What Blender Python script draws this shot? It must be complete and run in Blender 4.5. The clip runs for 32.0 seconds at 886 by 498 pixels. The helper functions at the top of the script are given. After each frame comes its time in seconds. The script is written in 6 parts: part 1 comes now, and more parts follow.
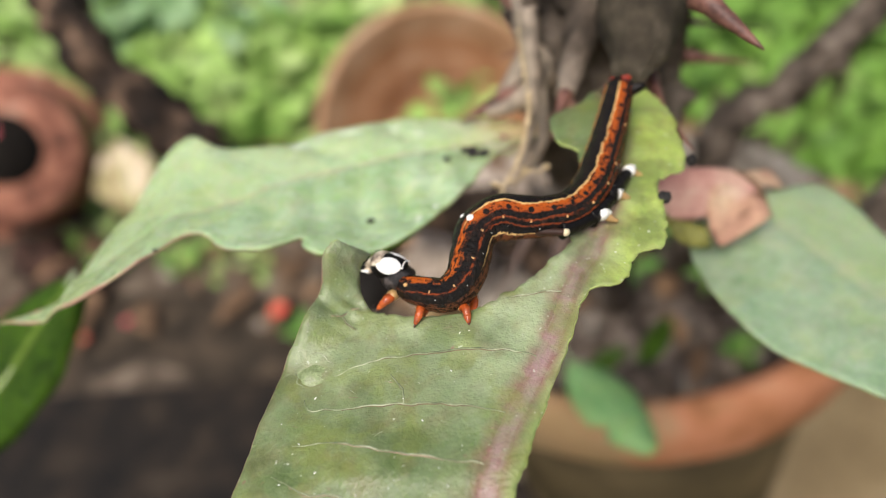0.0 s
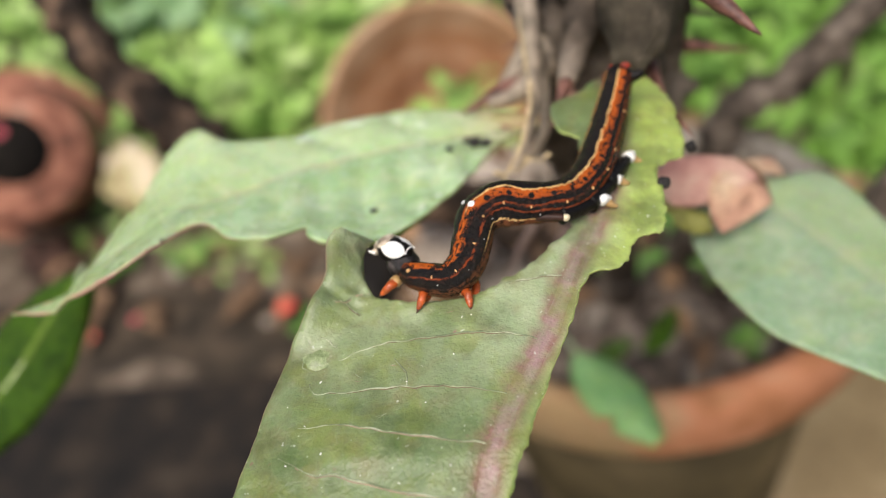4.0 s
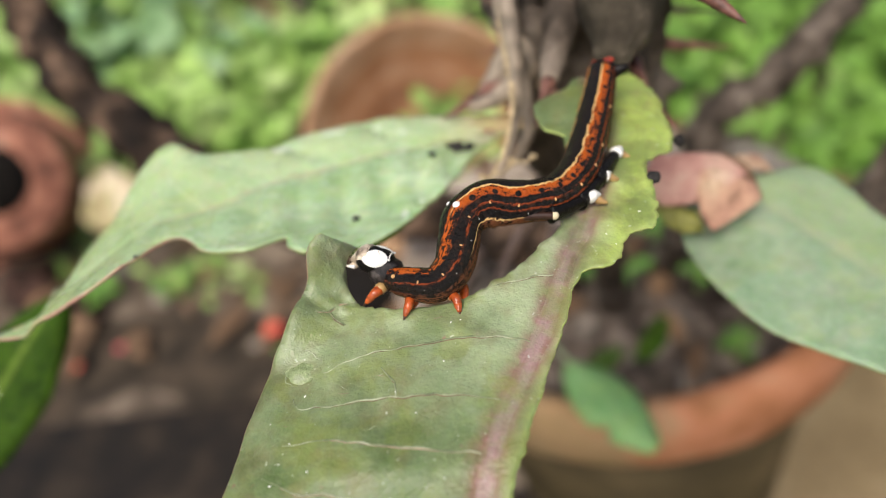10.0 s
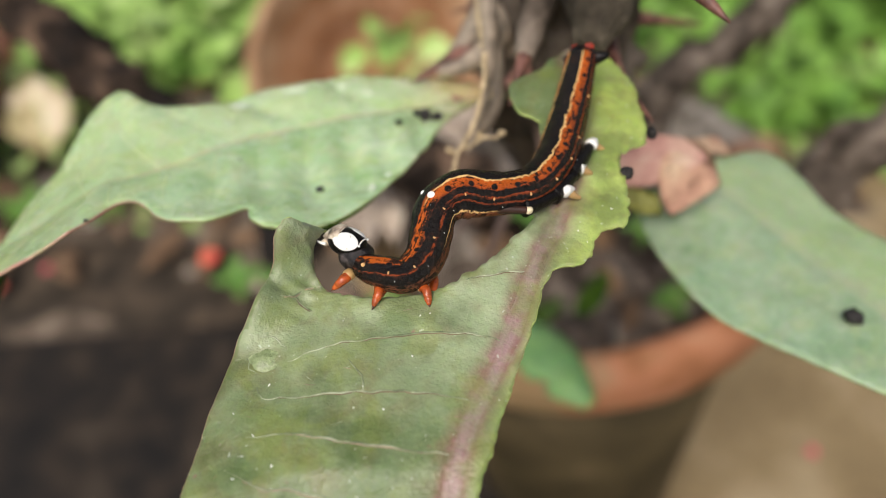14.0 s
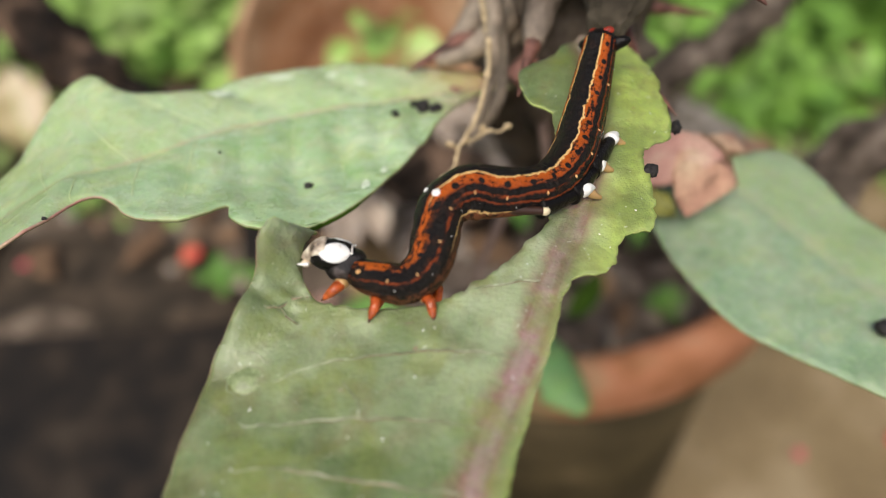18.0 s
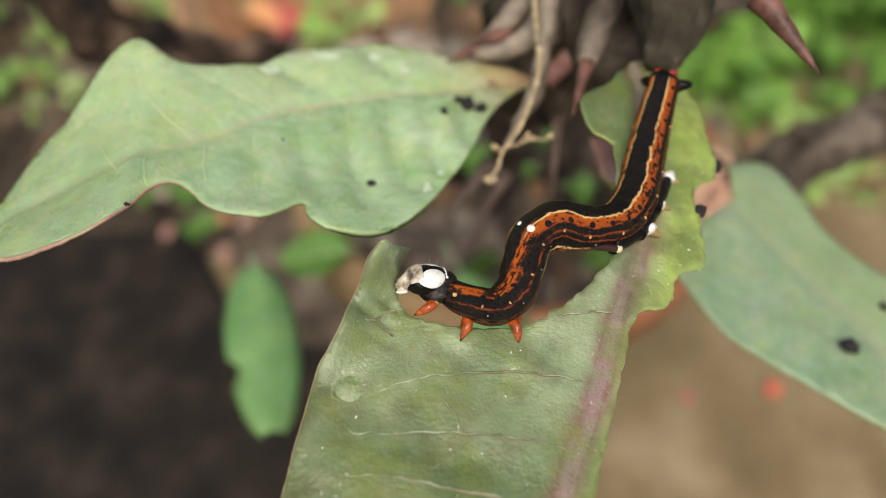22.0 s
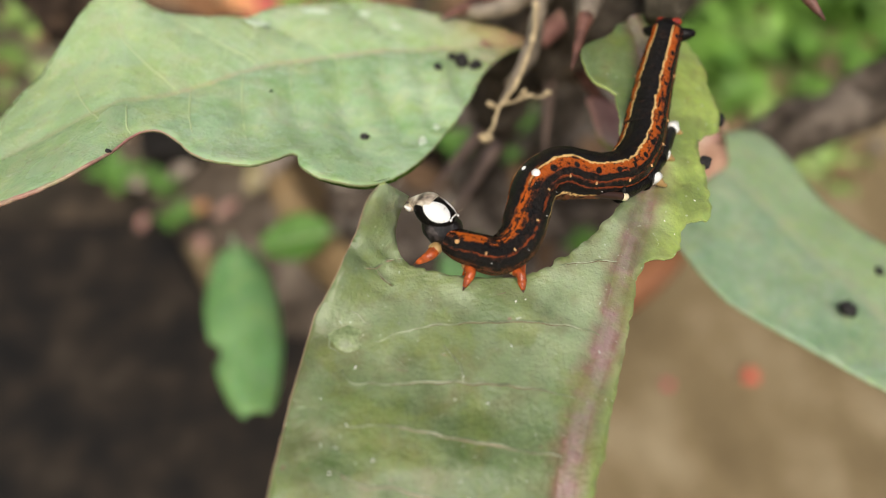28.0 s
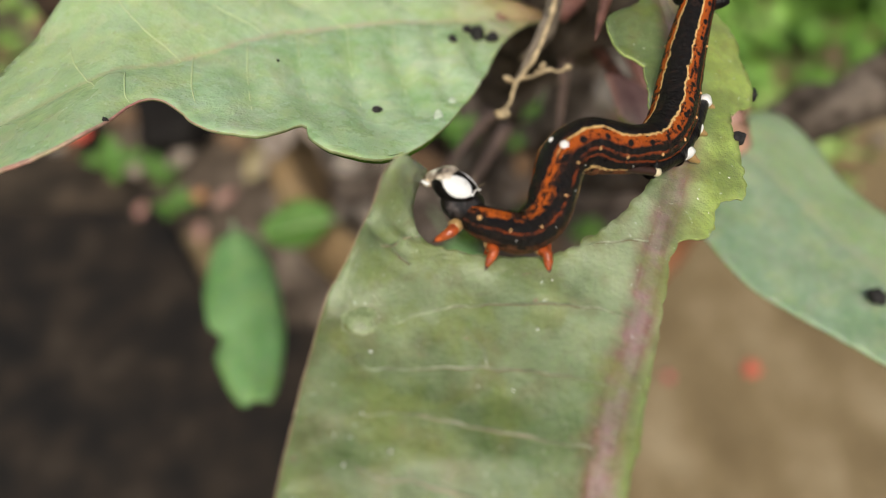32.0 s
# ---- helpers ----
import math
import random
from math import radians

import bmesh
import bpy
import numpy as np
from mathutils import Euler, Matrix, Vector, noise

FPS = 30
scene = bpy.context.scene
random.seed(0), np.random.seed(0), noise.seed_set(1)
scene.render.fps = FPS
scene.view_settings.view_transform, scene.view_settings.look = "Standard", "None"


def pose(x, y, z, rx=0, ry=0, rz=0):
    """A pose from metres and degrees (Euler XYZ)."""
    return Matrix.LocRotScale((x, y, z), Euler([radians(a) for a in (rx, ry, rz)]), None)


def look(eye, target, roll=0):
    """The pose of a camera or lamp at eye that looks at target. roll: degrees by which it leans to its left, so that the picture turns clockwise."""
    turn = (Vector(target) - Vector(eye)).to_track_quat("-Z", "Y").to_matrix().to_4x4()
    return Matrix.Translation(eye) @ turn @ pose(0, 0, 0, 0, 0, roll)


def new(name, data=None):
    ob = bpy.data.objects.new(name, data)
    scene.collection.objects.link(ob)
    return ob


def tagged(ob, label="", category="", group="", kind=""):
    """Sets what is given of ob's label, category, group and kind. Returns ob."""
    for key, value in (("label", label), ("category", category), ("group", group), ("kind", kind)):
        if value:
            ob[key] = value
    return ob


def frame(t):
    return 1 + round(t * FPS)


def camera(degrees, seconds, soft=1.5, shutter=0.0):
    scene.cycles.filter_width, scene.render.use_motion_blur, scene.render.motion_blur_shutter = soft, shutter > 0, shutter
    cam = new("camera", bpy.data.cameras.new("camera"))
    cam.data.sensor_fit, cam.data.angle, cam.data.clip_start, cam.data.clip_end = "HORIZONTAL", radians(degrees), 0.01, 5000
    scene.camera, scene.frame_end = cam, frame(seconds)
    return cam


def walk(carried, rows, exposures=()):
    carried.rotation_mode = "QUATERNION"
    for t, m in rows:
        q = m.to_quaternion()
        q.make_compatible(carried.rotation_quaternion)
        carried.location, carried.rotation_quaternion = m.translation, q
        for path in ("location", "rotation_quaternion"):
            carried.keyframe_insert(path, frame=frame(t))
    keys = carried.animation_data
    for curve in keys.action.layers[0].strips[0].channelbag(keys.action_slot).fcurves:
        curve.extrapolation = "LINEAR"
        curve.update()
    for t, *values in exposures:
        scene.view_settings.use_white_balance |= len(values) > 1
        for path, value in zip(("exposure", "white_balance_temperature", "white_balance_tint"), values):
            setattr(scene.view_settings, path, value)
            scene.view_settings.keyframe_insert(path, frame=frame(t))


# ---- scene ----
cam = camera(63.2, 32.0, 0.95)
METRES, EYE, TILT, LEAN, TURN = 0.11, 0.465, -47.0, 8.0, 0.0
ROWS = [
    (0.0, 0.0, 0.0, 0.0, 0.0, 0.0, -0.0),
    (0.5, 0.002, -0.012, 0.0001, 0.15, -0.02, -0.03),
    (1.0, -0.0046, -0.0168, -0.0003, 0.61, -0.11, -0.08),
    (1.5, -0.0061, -0.0144, -0.001, 0.48, -0.09, -0.12),
    (2.0, -0.0019, -0.0229, -0.001, 0.55, -0.04, -0.06),
    (2.5, -0.0025, -0.0173, -0.0036, 0.44, -0.11, 0.04),
    (3.0, -0.0005, -0.0114, -0.0054, 0.5, -0.23, 0.16),
    (3.5, 0.0026, -0.013, -0.0075, 0.54, -0.3, 0.23),
    (5.5, 0.0069, 0.0126, -0.0119, 0.21, -0.01, 2.15),
    (6.0, 0.0075, 0.0153, -0.0139, 0.12, 0.25, 2.35),
    (6.5, 0.0004, 0.0218, -0.0196, 0.18, 0.48, 2.31),
    (7.0, 0.0025, 0.0088, -0.0157, -0.11, 1.05, 2.46),
    (7.5, 0.0074, -0.0099, -0.0117, -0.15, 1.4, 2.66),
    (8.0, 0.0115, -0.0182, -0.0105, -0.18, 1.53, 2.75),
    (8.5, 0.0125, -0.0051, -0.0105, -0.4, 1.41, 2.73),
    (9.0, 0.0101, 0.0007, -0.0141, -0.62, 1.36, 2.71),
    (9.5, 0.003, 0.018, -0.0209, -0.51, 1.11, 2.63),
    (10.0, 0.004, 0.0147, -0.0196, -0.54, 1.07, 2.61),
    (10.5, 0.0066, -0.0055, -0.0018, -1.45, 0.23, 1.96),
    (11.0, 0.0022, 0.0122, 0.0168, -3.09, -1.7, 0.97),
    (11.5, -0.0027, 0.0379, 0.0384, -3.88, -3.13, 0.4),
    (12.0, -0.0169, 0.063, 0.0403, -4.23, -4.31, 0.03),
    (12.5, -0.0334, 0.092, 0.0345, -4.35, -4.53, -0.41),
    (13.0, -0.0336, 0.0354, 0.0365, -4.63, -4.21, -0.75),
    (13.5, -0.0243, 0.0258, 0.0276, -4.99, -4.53, -0.7),
    (14.0, -0.02, 0.0258, 0.0264, -5.27, -4.43, -0.58),
    (14.5, -0.0243, 0.0189, 0.0337, -5.33, -3.87, -0.55),
    (16.5, -0.0353, 0.0646, 0.0335, -5.65, -4.17, -0.81),
    (17.0, -0.0483, 0.0851, 0.0304, -5.69, -4.27, -0.77),
    (17.5, -0.0354, 0.0974, 0.0275, -6.27, -4.46, -0.93),
    (18.0, -0.0285, 0.0921, 0.026, -6.45, -4.56, -1.09),
    (18.5, -0.0273, 0.1126, 0.0209, -6.65, -4.88, -1.03),
    (19.0, -0.0327, 0.1305, 0.0191, -6.65, -4.99, -1.08),
    (19.5, -0.0371, 0.129, 0.0207, -6.8, -5.06, -1.23),
    (20.0, -0.0412, 0.1113, 0.0311, -7.33, -6.17, -2.44),
    (20.5, -0.0896, 0.0545, 0.06, -7.98, -7.91, -4.44),
    (21.0, -0.1131, 0.038, 0.0766, -9.54, -9.72, -4.84),
    (21.5, -0.1514, 0.0482, 0.0856, -11.8, -10.35, -6.08),
    (22.0, -0.1687, 0.08, 0.0982, -12.92, -10.44, -7.0),
    (22.5, -0.174, 0.0736, 0.0905, -13.35, -10.64, -7.33),
    (23.0, -0.1805, 0.0456, 0.0851, -12.97, -10.84, -7.45),
    (23.5, -0.1814, 0.0553, 0.0847, -13.5, -10.75, -7.47),
    (24.0, -0.1874, 0.0549, 0.0829, -13.8, -10.59, -7.46),
    (24.5, -0.1901, 0.0507, 0.0842, -13.95, -10.38, -7.44),
    (26.5, -0.1847, 0.0787, 0.0744, -14.43, -10.48, -7.47),
    (27.0, -0.1739, 0.0837, 0.0699, -15.05, -10.16, -7.12),
    (27.5, -0.1729, 0.0848, 0.0627, -14.64, -10.55, -6.98),
    (28.0, -0.1768, 0.0986, 0.0578, -14.7, -10.64, -7.16),
    (28.5, -0.1698, 0.1108, 0.0486, -14.69, -10.84, -7.12),
    (29.0, -0.1737, 0.1196, 0.0497, -14.49, -10.51, -7.14),
    (29.5, -0.1715, 0.1295, 0.0503, -14.55, -10.63, -7.23),
    (30.0, -0.1679, 0.1415, 0.0456, -14.59, -10.75, -7.22),
    (30.5, -0.1727, 0.1602, 0.0432, -14.67, -10.88, -7.4),
    (31.0, -0.1754, 0.158, 0.0418, -14.67, -10.83, -7.41),
    (31.5, -0.1792, 0.1426, 0.0418, -14.67, -10.86, -7.42),
    (32.0, -0.1813, 0.1325, 0.0399, -14.77, -11.29, -7.54),
]
LIGHTNESS = [(0.0, 0.51, 6500, 13), (10.0, 0.50, 6500, 13), (12.0, 0.41, 6500, 13), (18.0, 0.31, 6500, 13), (21.0, 0.18, 6580, 11), (24.0, 0.24, 6640, 10), (28.0, 0.22, 6640, 10), (32.0, 0.14, 6640, 10)]
walk(cam, [(t, pose(0, 0, EYE, TILT, LEAN, TURN) @ pose(METRES * x, METRES * y, METRES * z, 90 + pitch, roll, yaw)) for t, x, y, z, yaw, pitch, roll in ROWS], LIGHTNESS)
cam.data.dof.use_dof = True
cam.data.dof.focus_distance = 0.0595
cam.data.dof.aperture_fstop = 15.0

# ---- light ----
world = bpy.data.worlds.new("sky")
scene.world = world
world.use_nodes = True
wn = world.node_tree
sky = wn.nodes.new("ShaderNodeTexSky")
sky.sky_type = "NISHITA"
sky.sun_disc = False
sky.sun_elevation = radians(58)
sky.sun_rotation = radians(200)
sky.air_density, sky.dust_density = 1.0, 4.0
wn.links.new(sky.outputs[0], wn.nodes["Background"].inputs[0])
wn.nodes["Background"].inputs[1].default_value = 0.085
sun_data = bpy.data.lights.new("sun", "SUN")
sun_data.energy, sun_data.angle, sun_data.color = 2.4, radians(40), (1.0, 0.95, 0.86)
sun = new("sun", sun_data)
sun.matrix_world = look((-0.5, -0.9, 2.6), (0.0, 0.1, 0.4))


# ---- materials ----
def material(name, rough=0.6, spec=0.4, metal=0.0):
    m = bpy.data.materials.new(name)
    m.use_nodes = True
    nt = m.node_tree
    b = nt.nodes["Principled BSDF"]
    b.inputs["Roughness"].default_value = rough
    b.inputs["Specular IOR Level"].default_value = spec
    b.inputs["Metallic"].default_value = metal
    return m, nt, b


def node(nt, kind, **values):
    n = nt.nodes.new(kind)
    for key, value in values.items():
        n.inputs[key].default_value = value
    return n


def noise_tex(nt, scale, detail=4.0, rough=0.55, vector=None):
    n = node(nt, "ShaderNodeTexNoise", Scale=scale, Detail=detail, Roughness=rough)
    if vector is None:
        c = nt.nodes.new("ShaderNodeTexCoord")
        vector = c.outputs["Object"]
    nt.links.new(vector, n.inputs["Vector"])
    return n.outputs["Fac"]


def ramp(nt, fac, stops, constant=False):
    r = nt.nodes.new("ShaderNodeValToRGB")
    e = r.color_ramp.elements
    while len(e) < len(stops):
        e.new(0.5)
    for el, (p, c) in zip(e, stops):
        el.position, el.color = p, (*c, 1)
    if constant:
        r.color_ramp.interpolation = "CONSTANT"
    nt.links.new(fac, r.inputs[0])
    return r.outputs[0]


def blend(nt, fac, a, b, mode="MIX"):
    m = nt.nodes.new("ShaderNodeMix")
    m.data_type, m.blend_type = "RGBA", mode
    for value, slot in ((fac, m.inputs[0]), (a, m.inputs[6]), (b, m.inputs[7])):
        if isinstance(value, (int, float)):
            slot.default_value = value
        elif isinstance(value, tuple):
            slot.default_value = (*value, 1)
        else:
            nt.links.new(value, slot)
    return m.outputs[2]


def calc(nt, op, a, b=0.0, c=0.0):
    m = nt.nodes.new("ShaderNodeMath")
    m.operation = op
    for value, slot in zip((a, b, c), m.inputs):
        if isinstance(value, (int, float)):
            slot.default_value = value
        else:
            nt.links.new(value, slot)
    return m.outputs[0]


def bump(nt, b, height, distance, strength=0.6):
    n = node(nt, "ShaderNodeBump", Strength=strength, Distance=distance)
    nt.links.new(height, n.inputs["Height"])
    nt.links.new(n.outputs[0], b.inputs["Normal"])


def speckled(name, stops, scale, fine, relief, rough=0.7, spec=0.2, per_piece=0.0):
    """A surface that varies at two scales: patches of scale, grain of fine (1/m)."""
    m, nt, b = material(name, rough, spec)
    col = ramp(nt, noise_tex(nt, scale, 5), stops)
    grain = noise_tex(nt, fine, 6, 0.65)
    col = blend(nt, 0.55, col, ramp(nt, grain, [(0.3, (0.35, 0.35, 0.35)), (0.7, (0.75, 0.75, 0.75))]), "OVERLAY")
    if per_piece:
        info = nt.nodes.new("ShaderNodeObjectInfo")
        geo = nt.nodes.new("ShaderNodeNewGeometry")
        r = calc(nt, "FRACT", calc(nt, "ADD", info.outputs["Random"], geo.outputs["Random Per Island"]))
        col = blend(nt, per_piece, col, ramp(nt, r, [(0.0, (0.2, 0.2, 0.2)), (1.0, (0.85, 0.85, 0.8))]), "OVERLAY")
    nt.links.new(col, b.inputs["Base Color"])
    bump(nt, b, grain, relief)
    return m


def leaf_material(name, green, pale, rib, rib_mm, glow=0.25, yellow=None, rough=0.42, mottle=1.0, yside=1.0, edge=None, stalk=None, wet=0.0, relief=1.0, spec=0.45, yamount=1.0, bloom=None, tip=None):
    """Leaf blade: mottled green with a bloom, pigment along the midrib. UV: x = 0.5 + mm across / 100, y = mm along / 100."""
    m, nt, b = material(name, rough, spec)
    uv = nt.nodes.new("ShaderNodeUVMap")
    sep = nt.nodes.new("ShaderNodeSeparateXYZ")
    nt.links.new(uv.outputs[0], sep.inputs[0])
    across = calc(nt, "MULTIPLY", calc(nt, "SUBTRACT", sep.outputs[0], 0.5), 100.0)
    along = calc(nt, "MULTIPLY", sep.outputs[1], 100.0)
    big = noise_tex(nt, 130, 4)
    mid = noise_tex(nt, 650, 5)
    fine = noise_tex(nt, 3200, 3)
    mix = calc(nt, "ADD", calc(nt, "MULTIPLY", big, 0.5), calc(nt, "MULTIPLY", mid, 0.5))
    col = ramp(nt, mix, [(0.36, green), (0.52, tuple(0.5 * (g + p) for g, p in zip(green, pale))), (0.66, pale)])
    if bloom:
        # waxy bloom, with the upper half's brighter lighting put into the colour
        upper_pale = ramp(nt, calc(nt, "ADD", calc(nt, "DIVIDE", along, 60.0), calc(nt, "MULTIPLY", calc(nt, "SUBTRACT", big, 0.5), 0.5)), [(0.26, (0, 0, 0)), (0.68, (1, 1, 1)), (0.84, (1, 1, 1)), (1.0, (0.1, 0.1, 0.1))])
        col = blend(nt, calc(nt, "MULTIPLY", upper_pale, 0.82), col, bloom)
    if yellow:
        near = calc(nt, "SUBTRACT", calc(nt, "MULTIPLY", across, yside), calc(nt, "MULTIPLY", big, 3.0))
        side = ramp(nt, calc(nt, "DIVIDE", calc(nt, "ADD", near, 6.0), 12.0), [(0.30, (0, 0, 0)), (0.62, (1, 1, 1))])
        up = ramp(nt, calc(nt, "DIVIDE", along, 60.0), [(0.0, (0.35, 0.35, 0.35)), (0.55, (1, 1, 1))])
        col = blend(nt, calc(nt, "MULTIPLY", calc(nt, "MULTIPLY", side, up), 0.88 * yamount), col, yellow)
    dist = calc(nt, "ABSOLUTE", calc(nt, "ADD", across, calc(nt, "MULTIPLY", calc(nt, "SUBTRACT", mid, 0.5), 1.3)))
    band = ramp(nt, calc(nt, "DIVIDE", dist, rib_mm * 2), [(0.0, (1, 1, 1)), (0.30, (0.9, 0.9, 0.9)), (0.50, (0.4, 0.4, 0.4)), (0.78, (0, 0, 0))])
    tone = rib
    if edge:
        # darker sides of the rib, streaked along it
        streak = nt.nodes.new("ShaderNodeCombineXYZ")
        nt.links.new(calc(nt, "MULTIPLY", across, 1.6), streak.inputs[0])
        nt.links.new(calc(nt, "MULTIPLY", along, 0.16), streak.inputs[1])
        grain = noise_tex(nt, 1.0, 4, 0.6, streak.outputs[0])
        side2 = ramp(nt, calc(nt, "ADD", calc(nt, "DIVIDE", dist, rib_mm * 2), calc(nt, "MULTIPLY", calc(nt, "SUBTRACT", grain, 0.5), 0.9)), [(0.06, (0, 0, 0)), (0.36, (1, 1, 1))])
        tone = blend(nt, side2, rib, edge)
    col = blend(nt, calc(nt, "MULTIPLY", band, ramp(nt, mid, [(0.3, (0.6, 0.6, 0.6)), (0.55, (1, 1, 1))])), col, tone)
    if stalk:
        col = blend(nt, ramp(nt, calc(nt, "DIVIDE", calc(nt, "ADD", along, calc(nt, "MULTIPLY", big, 6.0)), 30.0), [(0.14, (0.95, 0.95, 0.95)), (0.62, (0, 0, 0))]), col, stalk)
    if tip:
        # less bloom towards the tip
        bare = ramp(nt, calc(nt, "DIVIDE", calc(nt, "ADD", along, calc(nt, "MULTIPLY", big, 14.0)), 82.0), [(0.50, (0, 0, 0)), (0.84, (0.75, 0.75, 0.75))])
        col = blend(nt, bare, col, tip)
    # rosy and olive blotches, a net of fine veins, brownish flecks and pale scars
    c = nt.nodes.new("ShaderNodeTexCoord")
    blotch = ramp(nt, noise_tex(nt, 330, 3), [(0.50, (0, 0, 0)), (0.66, (1, 1, 1))])
    col = blend(nt, calc(nt, "MULTIPLY", blotch, 0.30 * mottle), col, tuple(v * k for v, k in zip(green, (2.1, 1.02, 1.5))))
    warm = ramp(nt, noise_tex(nt, 290, 5), [(0.50, (0, 0, 0)), (0.62, (1, 1, 1))])
    col = blend(nt, calc(nt, "MULTIPLY", warm, 0.34 * mottle), col, tuple(v * k for v, k in zip(pale, (1.15, 1.05, 0.55))))
    dark = ramp(nt, noise_tex(nt, 210, 4), [(0.50, (0, 0, 0)), (0.64, (1, 1, 1))])
    col = blend(nt, calc(nt, "MULTIPLY", dark, 0.32 * mottle), col, tuple(v * 0.72 for v in green))
    cool = ramp(nt, noise_tex(nt, 170, 4), [(0.49, (0, 0, 0)), (0.60, (1, 1, 1))])
    col = blend(nt, calc(nt, "MULTIPLY", cool, 0.16 * mottle), col, (pale[0] * 0.85, pale[1] * 1.03, pale[2] * 1.3))
    net = node(nt, "ShaderNodeTexVoronoi", Scale=620.0)
    net.feature = "DISTANCE_TO_EDGE"
    warp = nt.nodes.new("ShaderNodeVectorMath")
    warp.operation = "ADD"
    soft = node(nt, "ShaderNodeTexNoise", Scale=900.0)
    nt.links.new(c.outputs["Object"], soft.inputs["Vector"])
    shrink = nt.nodes.new("ShaderNodeVectorMath")
    shrink.operation = "SCALE"
    shrink.inputs["Scale"].default_value = 0.0009
    nt.links.new(soft.outputs["Color"], shrink.inputs[0])
    nt.links.new(c.outputs["Object"], warp.inputs[0])
    nt.links.new(shrink.outputs[0], warp.inputs[1])
    nt.links.new(warp.outputs[0], net.inputs["Vector"])
    lines = ramp(nt, net.outputs["Distance"], [(0.0, (1, 1, 1)), (0.07, (0, 0, 0))])
    col = blend(nt, calc(nt, "MULTIPLY", lines, 0.10 * mottle), col, tuple(min(1.0, v * 1.25 + 0.03) for v in pale))
    vor = node(nt, "ShaderNodeTexVoronoi", Scale=420.0)
    nt.links.new(c.outputs["Object"], vor.inputs["Vector"])
    fleck = ramp(nt, calc(nt, "ADD", vor.outputs["Distance"], calc(nt, "MULTIPLY", fine, 0.25)), [(0.13, (1, 1, 1)), (0.24, (0, 0, 0))])
    rare = ramp(nt, noise_tex(nt, 260, 2), [(0.54, (0, 0, 0)), (0.60, (1, 1, 1))])
    col = blend(nt, calc(nt, "MULTIPLY", calc(nt, "MULTIPLY", fleck, rare), 0.6 * mottle), col, (0.26, 0.13, 0.10))
    scar = ramp(nt, noise_tex(nt, 1700, 2), [(0.70, (0, 0, 0)), (0.735, (1, 1, 1))])
    col = blend(nt, calc(nt, "MULTIPLY", scar, min(0.55, 0.55 * mottle)), col, (0.58, 0.62, 0.50))
    nt.links.new(col, b.inputs["Base Color"])
    b.inputs["Subsurface Weight"].default_value = glow
    b.inputs["Subsurface Radius"].default_value = (0.4, 0.8, 0.2)
    b.inputs["Subsurface Scale"].default_value = 0.0006
    if wet:
        nt.links.new(ramp(nt, noise_tex(nt, 240, 4), [(0.40, (rough, rough, rough)), (0.62, (rough - wet, rough - wet, rough - wet))]), b.inputs["Roughness"])
    height = calc(nt, "ADD", mid, calc(nt, "MULTIPLY", fine, 0.45))
    bump(nt, b, calc(nt, "ADD", height, calc(nt, "MULTIPLY", lines, 0.05)), 0.0006 * relief, 0.6)
    return m


def plain(name, colour, rough=0.6, spec=0.4, vary=0.25, scale=900.0, relief=0.0002):
    m, nt, b = material(name, rough, spec)
    n = noise_tex(nt, scale, 5)
    lo = tuple(v * (1 - vary) for v in colour)
    hi = tuple(min(1.0, v * (1 + vary)) for v in colour)
    nt.links.new(ramp(nt, n, [(0.3, lo), (0.7, hi)]), b.inputs["Base Color"])
    bump(nt, b, n, relief)
    return m


M_LEAF = leaf_material("eaten_leaf", (0.078, 0.121, 0.031), (0.169, 0.223, 0.083), (0.34, 0.222, 0.205), 1.25, yellow=(0.37, 0.47, 0.10), edge=(0.25, 0.115, 0.10), wet=0.10, relief=0.5, mottle=1.45, bloom=(0.465, 0.53, 0.325))
M_LEAF_L = leaf_material("bloomy_leaf", (0.28, 0.45, 0.19), (0.53, 0.67, 0.43), (0.52, 0.50, 0.30), 0.35, rough=0.36, mottle=0.6, stalk=(0.50, 0.32, 0.17), wet=0.24, relief=0.4, yellow=(0.58, 0.67, 0.32), yamount=0.45, tip=(0.25, 0.36, 0.155))
M_LEAF_R = leaf_material("dull_leaf", (0.185, 0.295, 0.155), (0.36, 0.46, 0.29), (0.33, 0.40, 0.23), 1.0, mottle=0.6, yellow=(0.36, 0.46, 0.18), yside=-1.0, relief=0.5, yamount=0.5)
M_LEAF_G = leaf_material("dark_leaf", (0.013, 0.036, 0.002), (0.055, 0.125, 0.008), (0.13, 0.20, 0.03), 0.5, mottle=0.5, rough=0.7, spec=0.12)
M_LEAF_F = leaf_material("fresh_leaf", (0.075, 0.19, 0.022), (0.16, 0.33, 0.06), (0.22, 0.40, 0.12), 0.6, mottle=0.4)
M_LEAF_G2 = leaf_material("bluish_leaf", (0.125, 0.29, 0.082), (0.235, 0.415, 0.155), (0.22, 0.40, 0.14), 0.6, mottle=0.7)
M_YELLOW = speckled("withered_yellow", [(0.36, (0.22, 0.19, 0.075)), (0.5, (0.42, 0.35, 0.19)), (0.64, (0.58, 0.49, 0.36))], 34, 400, 0.001, 0.7)
M_ORANGE = plain("withered_orange", (0.70, 0.36, 0.17), 0.7, scale=60)
M_VEIN = speckled("vein", [(0.38, (0.10, 0.13, 0.06)), (0.50, (0.20, 0.23, 0.125)), (0.64, (0.38, 0.41, 0.28))], 520, 2600, 0.0001, 0.5, 0.4)
